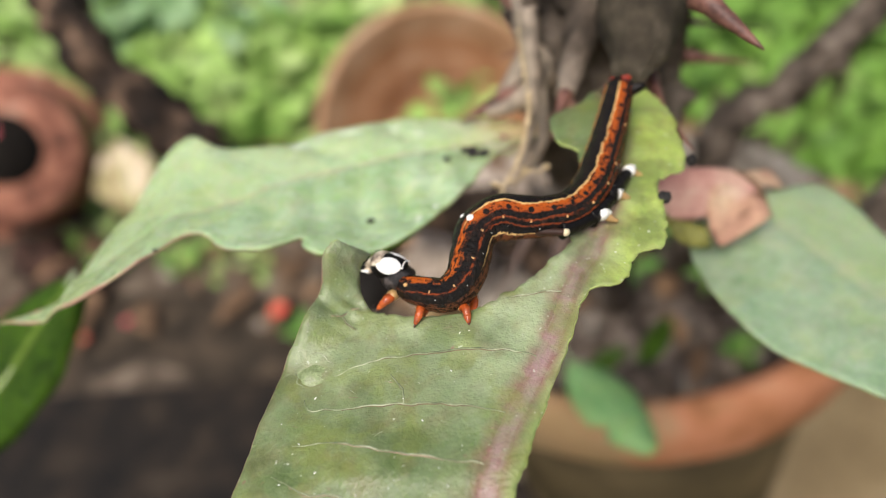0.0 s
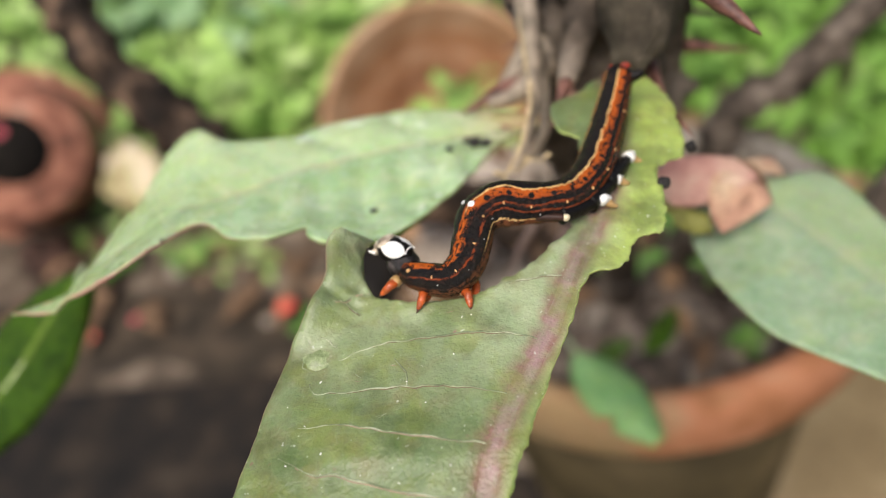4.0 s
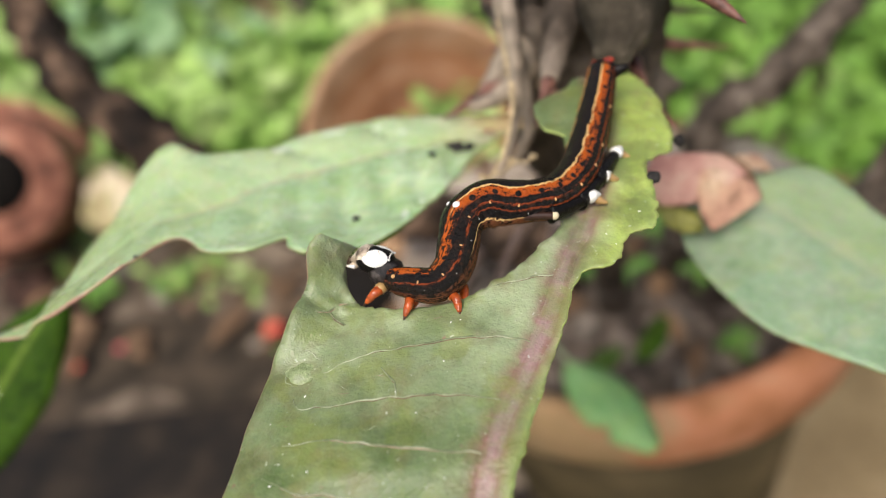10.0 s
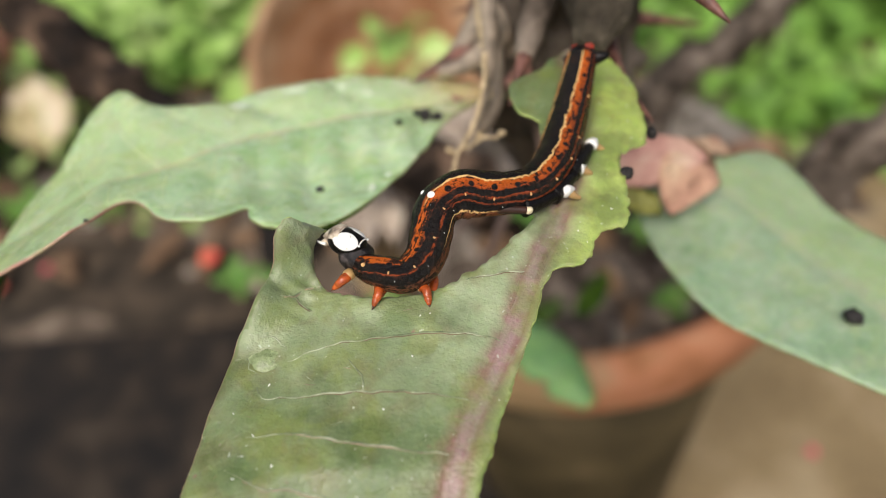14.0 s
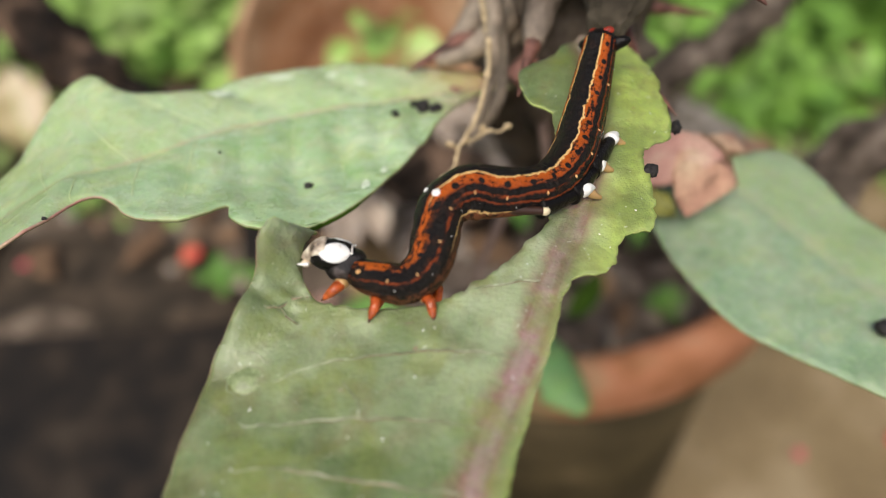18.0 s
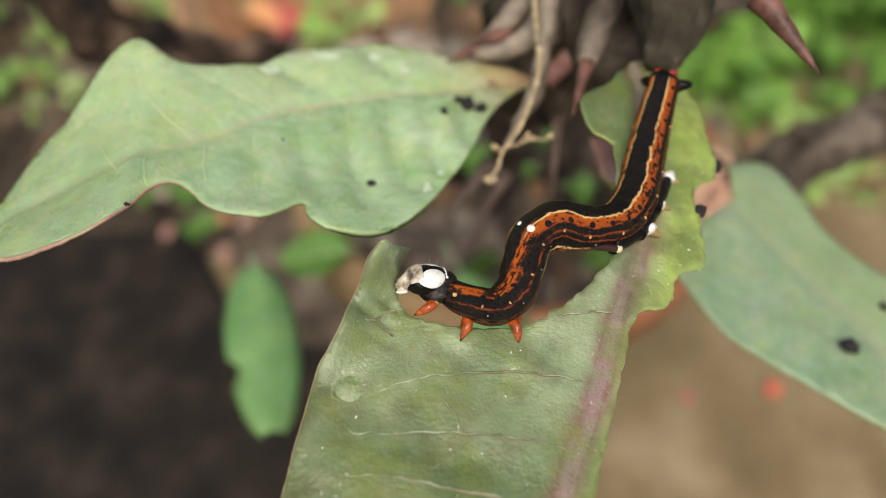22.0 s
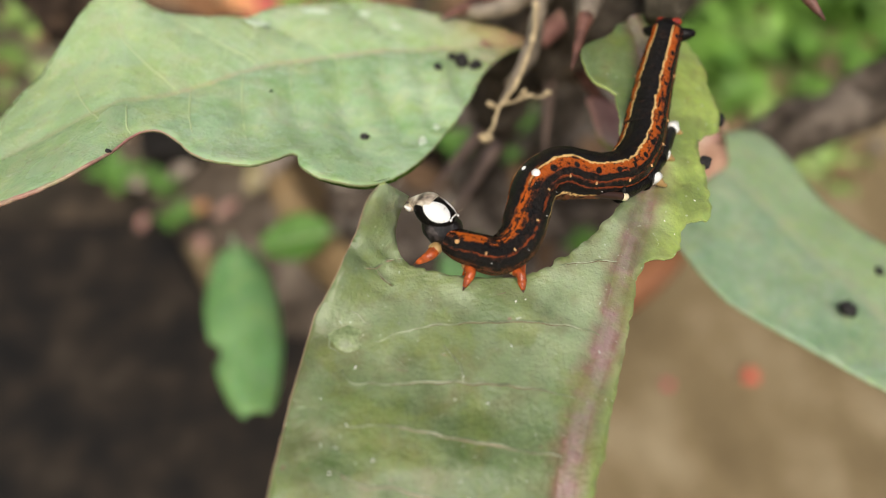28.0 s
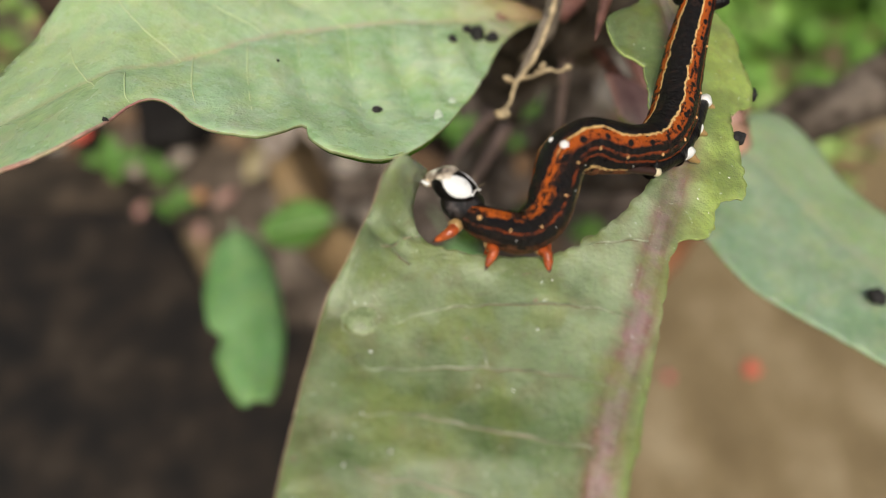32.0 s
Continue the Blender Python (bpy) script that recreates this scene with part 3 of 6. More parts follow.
def rib_ribbon(parent, rib, height, mat, half=0.9, crest=0.16, label=""):
    """The midrib as a low rounded ridge along the blade."""
    bm = bmesh.new()
    uvl = bm.loops.layers.uv.new("UVMap")
    rows, run = [], 0.0
    for i, p in enumerate(rib):
        way = (rib[min(i + 1, len(rib) - 1)] - rib[max(i - 1, 0)]).normalized()
        out = Vector((way.y, -way.x))
        if i:
            run += (p - rib[i - 1]).length
        w = half * (0.55 + 0.45 * math.sin(math.pi * min(1.0, 0.15 + i / len(rib))))
        row = []
        for q in (-1, -0.66, -0.33, 0, 0.33, 0.66, 1):
            x, y = p.x + out.x * q * w, p.y + out.y * q * w
            z = height(x, y, q * w, run) + crest * (1 - q * q) - 0.03 + 0.03 * noise.noise(Vector((x * 1.5, y * 1.5, 2)))
            row.append((bm.verts.new(Vector((x, y, z)) * MM), (0.5 + q * w / 100, run / 100)))
        rows.append(row)
    for r0, r1 in zip(rows, rows[1:]):
        for k in range(6):
            quad = (r0[k], r0[k + 1], r1[k + 1], r1[k])
            f = bm.faces.new([v[0] for v in quad])
            for lp, v in zip(f.loops, quad):
                lp[uvl].uv = v[1]
    bmesh.ops.recalc_face_normals(bm, faces=bm.faces)
    if sum(f.normal.z for f in bm.faces) < 0:
        bmesh.ops.reverse_faces(bm, faces=bm.faces)
    return part("midrib", bm, mat, parent, label)


# ---- ground and slabs ----
def ground():
    bm = bmesh.new()
    xs = [-30, -8, -3, -1.6] + [-1.2 + 0.05 * i for i in range(49)] + [1.6, 3, 8, 30]
    ys = [-30, -8, -2, -0.6] + [-0.3 + 0.05 * i for i in range(43)] + [2.2, 3.5, 8, 30]
    grid = [[bm.verts.new((x, y, 0.004 * noise.noise(Vector((x * 6, y * 6, 0))) - 0.003)) for x in xs] for y in ys]
    for j in range(len(ys) - 1):
        for i in range(len(xs) - 1):
            bm.faces.new((grid[j][i], grid[j][i + 1], grid[j + 1][i + 1], grid[j + 1][i]))
    tagged(part("ground", bm, M_GROUND), "brownish trodden earth ground with pale patches", "ground", kind="structure")


def slab(corners, z):
    """A cast slab with worn edges; corners in plan, counter-clockwise."""
    bm = bmesh.new()
    low = [bm.verts.new((x, y, -0.03)) for x, y in corners]
    face = bm.faces.new(low)
    made = bmesh.ops.extrude_face_region(bm, geom=[face])["geom"]
    for v in made:
        if isinstance(v, bmesh.types.BMVert):
            v.co.z = z
    bmesh.ops.recalc_face_normals(bm, faces=bm.faces)
    bmesh.ops.bevel(bm, geom=bm.edges[:], offset=0.003, segments=2, affect="EDGES")
    return bm


ground()
pavement = empty("pavement", "dark cement slabs with a narrow joint", "paving", kind="structure")
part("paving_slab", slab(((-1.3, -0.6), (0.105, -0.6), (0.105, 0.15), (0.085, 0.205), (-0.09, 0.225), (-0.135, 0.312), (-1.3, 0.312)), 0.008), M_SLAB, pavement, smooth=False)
part("paving_slab", slab(((-1.3, 0.313), (-0.135, 0.313), (-0.19, 0.392), (-0.33, 0.418), (-1.3, 0.43)), 0.002), M_SLAB2, pavement, "brownish cement strip", smooth=False)


def earth_bed():
    """Dark leafy earth between the slabs and the weeds."""
    bm = bmesh.new()
    grid = []
    for j in range(33):
        row = []
        for i in range(81):
            x, y = -1.5 + 0.025 * i, 0.20 + 0.025 * j
            edge = min(1.0, ((0.06 if y < 0.36 else 0.40) + 0.06 * noise.noise(Vector((x * 5, y * 5, 2))) - x) * 14, (1.0 - y) * 8)
            z = 0.010 * max(edge, -1.0) - 0.010 + 0.004 * noise.noise(Vector((x * 14, y * 14, 0))) - (0.03 if x < -0.1 and y < 0.30 else 0)
            row.append(bm.verts.new((x, y, z)))
        grid.append(row)
    for j in range(32):
        for i in range(80):
            bm.faces.new((grid[j][i], grid[j][i + 1], grid[j + 1][i + 1], grid[j + 1][i]))
    tagged(part("earth_bed", bm, M_EARTH), "dark leafy earth bed", "ground", kind="structure")


earth_bed()

# ---- pots ----
def terracotta_pot(label, centre, r, h, body_mat, rim_mat, turn=None, lip=0.026, base=0.66):
    """A flared clay pot with a thick collar, hollow inside."""
    pot = empty("flower_pot", label, "flower pot", m=Matrix.Translation(centre) @ (turn or Matrix.Identity(4)))
    k = r * 0.86
    out = [(0.0001, 0), (k * base - 0.004, 0), (k * base, 0.003), (k * (base + 1) / 2, h * 0.45), (k, h - lip), (k - 0.009, h - lip), (k * base - 0.006, 0.01), (0.0001, 0.01)]
    part("body", lathe(bmesh.new(), out, (0, 0, 0), wobble=0.006), body_mat, pot)
    rim = [(k - 0.009, h - lip), (k + 0.001, h - lip - 0.001), (r - 0.004, h - lip - 0.001), (r - 0.001, h - lip + 0.003), (r, h - 0.006), (r - 0.003, h - 0.001), (r - 0.005, h), (r - 0.009, h - 0.001), (r - 0.011, h - 0.005), (k - 0.009, h - lip)]
    part("rim", lathe(bmesh.new(), rim, (0, 0, 0), wobble=0.006), rim_mat, pot, "rounded terracotta collar")
    return pot


POT_UP = Vector((-0.075, 0.165, 0.983)).normalized()
POT = Matrix.Translation((0.0618, 0.1590, 0.008)) @ Vector((0, 0, 1)).rotation_difference(POT_UP).to_matrix().to_4x4()
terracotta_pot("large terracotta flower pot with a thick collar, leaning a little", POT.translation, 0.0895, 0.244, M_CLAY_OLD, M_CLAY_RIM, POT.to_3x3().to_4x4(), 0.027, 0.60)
TIPPED = pose(-0.0567, 0.4927, 0.0929, 50, 0, 6) @ pose(0, 0, -0.10)
terracotta_pot("brown terracotta pot tipped towards the plant", TIPPED.translation, 0.106, 0.10, M_CLAY_BROWN, M_CLAY_TAN, TIPPED.to_3x3().to_4x4(), 0.02, 0.72)
FALLEN = terracotta_pot("reddish terracotta pot lying on its side with a drain hole", Vector((-0.43028, 0.48546, 0.12655)), 0.090, 0.15, M_CLAY_RED, M_CLAY_RED, Vector((0, 0, -1)).rotation_difference(Vector((0.45, -0.62, 0.50)).normalized()).to_matrix().to_4x4(), 0.02, 0.80)
# no opening: the hole's shade is a flat black disc on the base
part("drain_hole_disc", lathe(bmesh.new(), [(0.0001, -0.0012), (0.031, -0.0012), (0.0315, 0.001)], (0, 0, 0)), M_DARK_DISC, FALLEN, "flat dark disc for the inside of the hole")


def heap(name, label, centre, r, mat, rise=0.01, seed=0.0, lumps=90):
    """Loose earth filling a pot: a lumpy disc."""
    bm = bmesh.new()
    rings = [[bm.verts.new((centre[0], centre[1], centre[2] + rise))]]
    for i in range(1, 22):
        q = i / 21
        ring = []
        for k in range(72):
            a = 2 * math.pi * k / 72
            p = Vector((centre[0] + r * q * math.cos(a), centre[1] + r * q * math.sin(a), 0))
            z = centre[2] + rise * (1 - q * q) + 0.006 * noise.noise(p * lumps + Vector((0, 0, seed))) + 0.003 * noise.noise(p * lumps * 3)
            ring.append(bm.verts.new((p.x, p.y, z)))
        rings.append(ring)
    for k in range(72):
        bm.faces.new((rings[0][0], rings[1][k], rings[1][(k + 1) % 72]))
    for a, b in zip(rings[1:], rings[2:]):
        for k in range(72):
            bm.faces.new((a[k], b[k], b[(k + 1) % 72], a[(k + 1) % 72]))
    return tagged(part(name, bm, mat), label, "soil")


heap("potting_soil", "dark lumpy potting soil filling the clay pot", (0, 0, 0.214), 0.0725, M_SOIL, 0.008)
SOIL = scene.objects["potting_soil"]
SOIL.matrix_world = POT
rnd = random.Random(17)
for i in range(60):
    a, r, s = rnd.uniform(0, 6.28), 0.068 * math.sqrt(rnd.random()), rnd.uniform(0.0025, 0.007)
    part("clod", ball(bmesh.new(), (r * math.cos(a), r * math.sin(a), 0.2165), (s, s * rnd.uniform(0.6, 1), s * 0.6), None, 10, 7, 0.6, i), M_SOIL, SOIL)


M_GRIT = speckled("pale_grit", [(0.3, (0.18, 0.15, 0.125)), (0.52, (0.34, 0.295, 0.255)), (0.72, (0.52, 0.47, 0.42))], 120, 700, 0.002, 0.9, 0.2, 0.3)
for i in range(46):
    a, r, s = rnd.uniform(1.9, 3.15), 0.074 * math.sqrt(rnd.uniform(0.25, 1.0)), rnd.uniform(0.004, 0.009)
    part("grit", ball(bmesh.new(), (r * math.cos(a), r * math.sin(a), 0.2185), (s, s * rnd.uniform(0.6, 1), s * 0.6), None, 10, 7, 0.6, i), M_GRIT, SOIL, "pale dry grit")


# ---- the spiny shrub in the pot ----
shrub = empty("spiny_shrub", "grey spiny shrub stem with reddish thorns growing from the pot", "plant", m=Matrix.Translation((0.022, 0.21, 0.235)))
BASE = Vector((0.022, 0.21, 0.235))


def stem(points, radii, mat, label="", name="stem", rough=0.25, seed=0.0, sides=18, step=0.004, ridge=0.0):
    bm = tube(bmesh.new(), [Vector(p) - BASE for p in points], radii, sides, step, rough, seed, 1.0, ridge)
    return part(name, bm, mat, shrub, label)


def thorn(a, b, r, mat=M_THORN, bend=(0, 0, 0)):
    a, b = Vector(a), Vector(b)
    mid = (a + b) / 2 + Vector(bend)
    bm = tube(bmesh.new(), [p - BASE for p in (a, mid, b)], [r, r * 0.62, r * 0.36, r * 0.06], 10, 0.0012, 0.12, a.x * 900)
    return part("thorn", bm, mat, shrub)


# lighter bark makes up for the leaves' shade; thinned below to fit the view
stem([(0.040, 0.188, 0.215), (0.031, 0.157, 0.29), (0.020, 0.128, 0.355), (0.01483, 0.09417, 0.40247), (0.01515, 0.09631, 0.41135), (0.020, 0.105, 0.45), (0.024, 0.118, 0.50)], [0.0060, 0.0052, 0.0060, 0.0115, 0.0125, 0.012, 0.011], M_BARK_G, "thick grey-brown woody stem", "stem", 0.3, 0.0, 40, 0.002, 0.28)
stem([(0.020, 0.205, 0.222), (-0.005, 0.205, 0.262), (-0.09099, 0.20270, 0.28896), (-0.10521, 0.20599, 0.30095), (-0.12273, 0.21652, 0.31334), (-0.13858, 0.22691, 0.32534), (-0.15229, 0.23930, 0.33894), (-0.16202, 0.25325, 0.35344), (-0.16915, 0.27107, 0.37122)], [0.012, 0.0115, 0.0105, 0.0105, 0.010, 0.010, 0.009], M_BARK_D, "dark bare branch", "branch", 0.55, 3.0, 24, 0.003, 0.3)
stem([(0.064, 0.205, 0.222), (0.066, 0.190, 0.262), (0.06817, 0.18603, 0.30612), (0.08222, 0.19131, 0.31602), (0.09917, 0.19684, 0.32575), (0.11749, 0.20572, 0.33844), (0.13297, 0.21961, 0.34934)], [0.0085, 0.0075, 0.0062, 0.0062, 0.006, 0.006, 0.0058], M_BARK_G, "grey-brown bare branch", "branch", 0.55, 5.0, 24, 0.003, 0.3)
stem([(0.072, 0.190, 0.222), (0.07955, 0.11755, 0.32627), (0.08570, 0.11664, 0.34078), (0.09415, 0.11699, 0.34932), (0.10427, 0.11829, 0.35633), (0.11722, 0.12012, 0.36880)], [0.0072, 0.0070, 0.0070, 0.0072, 0.0070, 0.006], M_BARK_G, "grey-brown bare branch", "branch", 0.45, 9.0, 24, 0.003, 0.3)
# knobbly spur from which the eaten leaf hangs
stem([(0.0138, 0.0683, 0.4165), (0.0150, 0.0706, 0.4175), (0.0165, 0.0745, 0.4186), (0.0178, 0.0810, 0.4192), (0.0190, 0.0900, 0.4210), (0.0200, 0.1000, 0.4250)], [0.0018, 0.0037, 0.0052, 0.0062, 0.0072, 0.0085], M_BARK, "dark knobbly spur", "spur", 0.25, 7.0, 28, 0.0015, 0.25)
# tapering grey stipules beside it
stem([(0.0040, 0.0830, 0.4190), (0.0042, 0.0790, 0.4130), (0.0034, 0.0750, 0.4075), (0.0018, 0.0722, 0.4035), (0.0004, 0.0705, 0.4005)], [0.0012, 0.0011, 0.0009, 0.0005, 0.0002], M_SHOOT, "grey papery tapering shoot", "shoot", 0.25, 12.0, 16, 0.001, 0.25)
# thin grey shoots in front of the stem
stem([(0.00275, 0.09389, 0.41771), (0.00388, 0.08736, 0.41279), (0.00507, 0.08150, 0.40849), (0.00477, 0.07679, 0.40270), (0.00261, 0.07629, 0.39840)], [0.0009, 0.0010, 0.0010, 0.0008, 0.0006], M_SHOOT, "", "shoot", 0.2, 1.0, 10, 0.002)
stem([(0.00944, 0.09007, 0.41041), (0.00489, 0.08490, 0.40619), (0.00071, 0.08343, 0.40401), (-0.00253, 0.08367, 0.40331)], [0.0035, 0.0022, 0.0013, 0.0008], M_SHOOT, "", "shoot", 0.2, 2.0, 10, 0.002)
thorn((0.02061, 0.06868, 0.42598), (0.02525, 0.06104, 0.42366), 0.0016)
thorn((0.0186, 0.0770, 0.4110), (0.0197, 0.0602, 0.4126), 0.0010, bend=(-0.0008, 0, 0))
thorn((0.0079, 0.0730, 0.4138), (0.0051, 0.0652, 0.4122), 0.0012)
stem([(0.0125, 0.0860, 0.4165), (0.0098, 0.0785, 0.4152), (0.0082, 0.0742, 0.4141), (0.0074, 0.0718, 0.4135)], [0.0030, 0.0024, 0.0018, 0.0011], M_BARK_G, "", "shoot", 0.25, 14.0, 14, 0.001, 0.2)
thorn((0.0022, 0.0872, 0.4040), (-0.0063, 0.0818, 0.4035), 0.0017)
thorn((0.00462, 0.09179, 0.41271), (-0.00082, 0.09276, 0.41715), 0.0011)
thorn((0.00026, 0.07916, 0.40143), (-0.00756, 0.08565, 0.40174), 0.0006)
thorn((0.02801, 0.09655, 0.40010), (0.03992, 0.10028, 0.39503), 0.0012)
thorn((0.01209, 0.08716, 0.39203), (0.01316, 0.07935, 0.37805), 0.0013, M_DUSK)
thorn((0.00385, 0.08592, 0.37827), (-0.00384, 0.08033, 0.36786), 0.0013, M_DUSK)
thorn((0.00883, 0.09031, 0.36989), (0.00027, 0.08203, 0.35183), 0.0014, M_DUSK)
thorn((-0.00533, 0.09024, 0.36773), (-0.01178, 0.08836, 0.35385), 0.0014, M_DUSK)

stem([(0.00708, 0.09580, 0.41615), (0.00827, 0.08973, 0.41164), (0.00907, 0.08720, 0.40776), (0.00681, 0.08567, 0.40250)], [0.0015, 0.0017, 0.0014, 0.0008], M_SHOOT, "", "shoot", 0.25, 4.0, 12, 0.002, 0.2)
stem([(0.02418, 0.09580, 0.41374), (0.02219, 0.09030, 0.41022), (0.02080, 0.08777, 0.40665), (0.02044, 0.08830, 0.40167)], [0.0030, 0.0030, 0.0024, 0.0012], M_BARK, "", "shoot", 0.25, 6.0, 12, 0.002, 0.2)
stem([(-0.00169, 0.08591, 0.40254), (0.00143, 0.08745, 0.40493), (0.00465, 0.09011, 0.40836), (0.00590, 0.09362, 0.41150)], [0.0008, 0.0013, 0.0016, 0.0018], M_SHOOT, "", "shoot", 0.25, 8.0, 12, 0.002, 0.2)
rnd = random.Random(31)
for i in range(26):
    t, a = rnd.uniform(0.35, 1.0), rnd.uniform(0, 6.28)
    p = Vector((0.0225, 0.1100, 0.340)).lerp(Vector((0.0190, 0.1040, 0.470)), t)
    d = Vector((math.cos(a), math.sin(a) * 0.9, rnd.uniform(-0.3, 0.25))).normalized()
    if d.y < -0.75 and p.z < 0.43:
        continue
    thorn(p + d * 0.0105, p + d * rnd.uniform(0.016, 0.024), rnd.uniform(0.0006, 0.0011), M_THORN if i % 3 else M_BARK)

# ---- the leaves ----
LOW = 415.2


def eaten_height(x, y, across, along):
    z = LOW + 0.5
    z -= 0.0042 * across * across if across < 0 else 0.030 * across * across / (1 + 0.10 * across)
    # the margin curls up below the corner
    brim = float(np.interp(y, (30.0, 37.0, 39.0, 41.0, 43.8), (-22.4, -20.2, -18.95, -18.2, -16.1)))
    z += float(np.interp(y, (31.0, 35.0, 36.0, 37.0, 38.0, 39.0, 40.0, 41.0, 42.0, 43.4), (0.0, 0.6, 1.0, 1.5, 2.2, 2.6, 2.5, 2.2, 1.5, 0.3))) * math.exp(-((x - brim) / 2.4) ** 2)
    # the corner left standing by the bite curls up along a short crest
    u, v = 0.78 * (x + 16.1) + 0.62 * (y - 43.5), 0.78 * (y - 43.5) - 0.62 * (x + 16.1)
    z += 0.8 * math.exp(-(u * u + v * v) / 16.0) + 6.0 * math.exp(-u * u / (10.0 if u > 0 else 4.0) - v * v / (1.3 if v < 0 else 6.0))
    z += 0.42 * (math.sin(3.6 * y + 1.2 * x) + 0.8 * noise.noise(Vector((x * 0.9, y * 0.9, 5.0)))) * math.exp(-(x + 15.8) ** 2 / 3.0 - (y - 41.6) ** 2 / 7.0)
    z -= 0.20 * max(0.0, y - 66.0)
    z += 0.30 * noise.noise(Vector((x * 0.16, y * 0.16, 1.0)))
    z += 0.16 * math.sin(along * 1.12 - abs(across) * 0.12) * min(1.0, abs(across) / 5.0)
    z += 0.10 * noise.noise(Vector((x * 0.55, y * 0.55, 6.0))) + 0.5 * noise.noise(Vector((x * 0.5, y * 0.5, 8.0))) * math.exp(-((x + 15.5) ** 2 + (y - 40) ** 2) / 12.0)
    z -= 0.35 * math.exp(-(across / 0.8) ** 2)
    z -= 0.25 * max(0.0, 24.0 - y)
    return z


def eaten_leaf():
    leaf = empty("leaf", "dull green chewed leaf with a purplish midrib, held level", "leaf", "leaves of the shrub")
    rib = [Vector(p) for p in smooth_path([Vector(p) for p in ((-8, 4), (-5.2, 15), (-3.9, 22), (-1.5, 28.2), (1.3, 33.3), (4.6, 40.8), (7.3, 45.8), (9.3, 51), (11, 58), (11.8, 66), (12.2, 75))], 1.0)]
    left = margin([(-17, 2), (-22, 8), (-25, 15), (-23.9, 22.6), (-22.4, 30.0), (-21.0, 35.5), (-20.2, 37.0), (-19.5, 38.0), (-18.95, 39.0), (-18.6, 40.0), (-18.2, 41.0), (-17.6, 42.0), (-17.1, 42.8), (-16.1, 43.7)], 0.05)
    flap = margin([(-16.1, 43.7), (-15.6, 43.8), (-14.9, 44.2), (-14.2, 44.9), (-13.4, 45.7), (-13.9, 44.4), (-14.4, 43.3), (-14.5, 41.8), (-13.5, 40.3)], 0.10, 0.3, 2.0)
    bite = margin([(-13.5, 40.3), (-10.3, 39.3), (-6.7, 39.0), (-3.5, 39.2), (-0.2, 41.0), (2.3, 43.0), (4.7, 45.4), (5.6, 48), (6.6, 53), (7.4, 58.5)], 0.30, 0.35, 3.0)
    lobe = margin([(7.4, 58.5), (5.6, 60.4), (5.0, 62.6), (5.0, 64.7), (7.2, 66.2), (8.8, 67.4), (9.8, 68.8), (11.0, 69.8), (12.2, 71.4)], 0.14, 0.4, 4.0)
    right = margin([(13.8, 71.6), (15.2, 70.2), (17.0, 67), (18.0, 62), (17.5, 55.6), (15.4, 54.2), (14.1, 52.4), (14.3, 49), (13.2, 44.8), (11.3, 44.3), (10.2, 43.4), (9.5, 41.4), (8.0, 40.4), (6.2, 40.2), (5.0, 38.8)], 0.32, 0.35, 5.0)
    strip = margin([(5.0, 38.8), (3.6, 35), (2.3, 32), (0.9, 28.7), (-0.6, 25), (-2.0, 21.6), (-4, 15), (-6.5, 7), (-10, 2), (-17, 2)], 0.20, 0.4, 6.0)
    loop = []
    for m in (left, flap, bite, lobe, right, strip):
        loop += m[:-1]
    blade(leaf, loop, rib, eaten_height, M_LEAF, 0.45, seed=1)
    rib_ribbon(leaf, rib[4:-6], eaten_height, M_LEAF, 0.85, 0.22, "purplish mottled midrib")
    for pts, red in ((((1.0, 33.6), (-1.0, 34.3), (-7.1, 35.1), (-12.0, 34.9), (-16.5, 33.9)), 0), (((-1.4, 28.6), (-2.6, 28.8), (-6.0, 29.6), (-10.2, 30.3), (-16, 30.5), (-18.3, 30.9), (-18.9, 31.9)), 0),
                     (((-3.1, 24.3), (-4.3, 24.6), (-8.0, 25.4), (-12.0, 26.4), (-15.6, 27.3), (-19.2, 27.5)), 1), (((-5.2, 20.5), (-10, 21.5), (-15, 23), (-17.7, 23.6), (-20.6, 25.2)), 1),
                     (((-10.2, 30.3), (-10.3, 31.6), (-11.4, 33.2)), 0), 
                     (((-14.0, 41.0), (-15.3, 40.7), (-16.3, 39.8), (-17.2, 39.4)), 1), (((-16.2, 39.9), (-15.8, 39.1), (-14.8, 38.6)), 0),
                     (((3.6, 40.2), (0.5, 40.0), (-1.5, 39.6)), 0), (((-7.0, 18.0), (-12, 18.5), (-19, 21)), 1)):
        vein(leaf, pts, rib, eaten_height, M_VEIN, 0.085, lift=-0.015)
        # shade below each vein, put in as a darker line beside it
        vein(leaf, [(x, y - 0.10) for x, y in pts], rib, eaten_height, M_VEIN_RED_SHADE if red else M_VEIN_SHADE, 0.085, "vein_shade", "brownish line for the shade along a vein", -0.06)
    edge = [Vector((p.x - 0.02, p.y, eaten_height(p.x, p.y, *nearest_on(rib, p)) - 0.14)) * MM for p in left]
    part("leaf_margin", tube(bmesh.new(), edge, 0.00007, 8), M_MARGIN, leaf, "rosy thickened margin")
    # round blistered scar beside the margin
    rest = eaten_height(-18.3, 34.6, *nearest_on(rib, Vector((-18.3, 34.6))))
    gall = ball(bmesh.new(), (0, 0, 0), (1.5 * MM, 1.35 * MM, 0.13 * MM), None, 40, 16, 0.22, 4.0)
    for v in gall.verts:
        v.co += Vector((-18.3 * MM, 34.6 * MM, (rest + 0.0 + 0.07 * noise.noise(v.co * 2600)) * MM))
    part("round_scar", gall, M_SCAR, leaf, "pale blistered round scar")
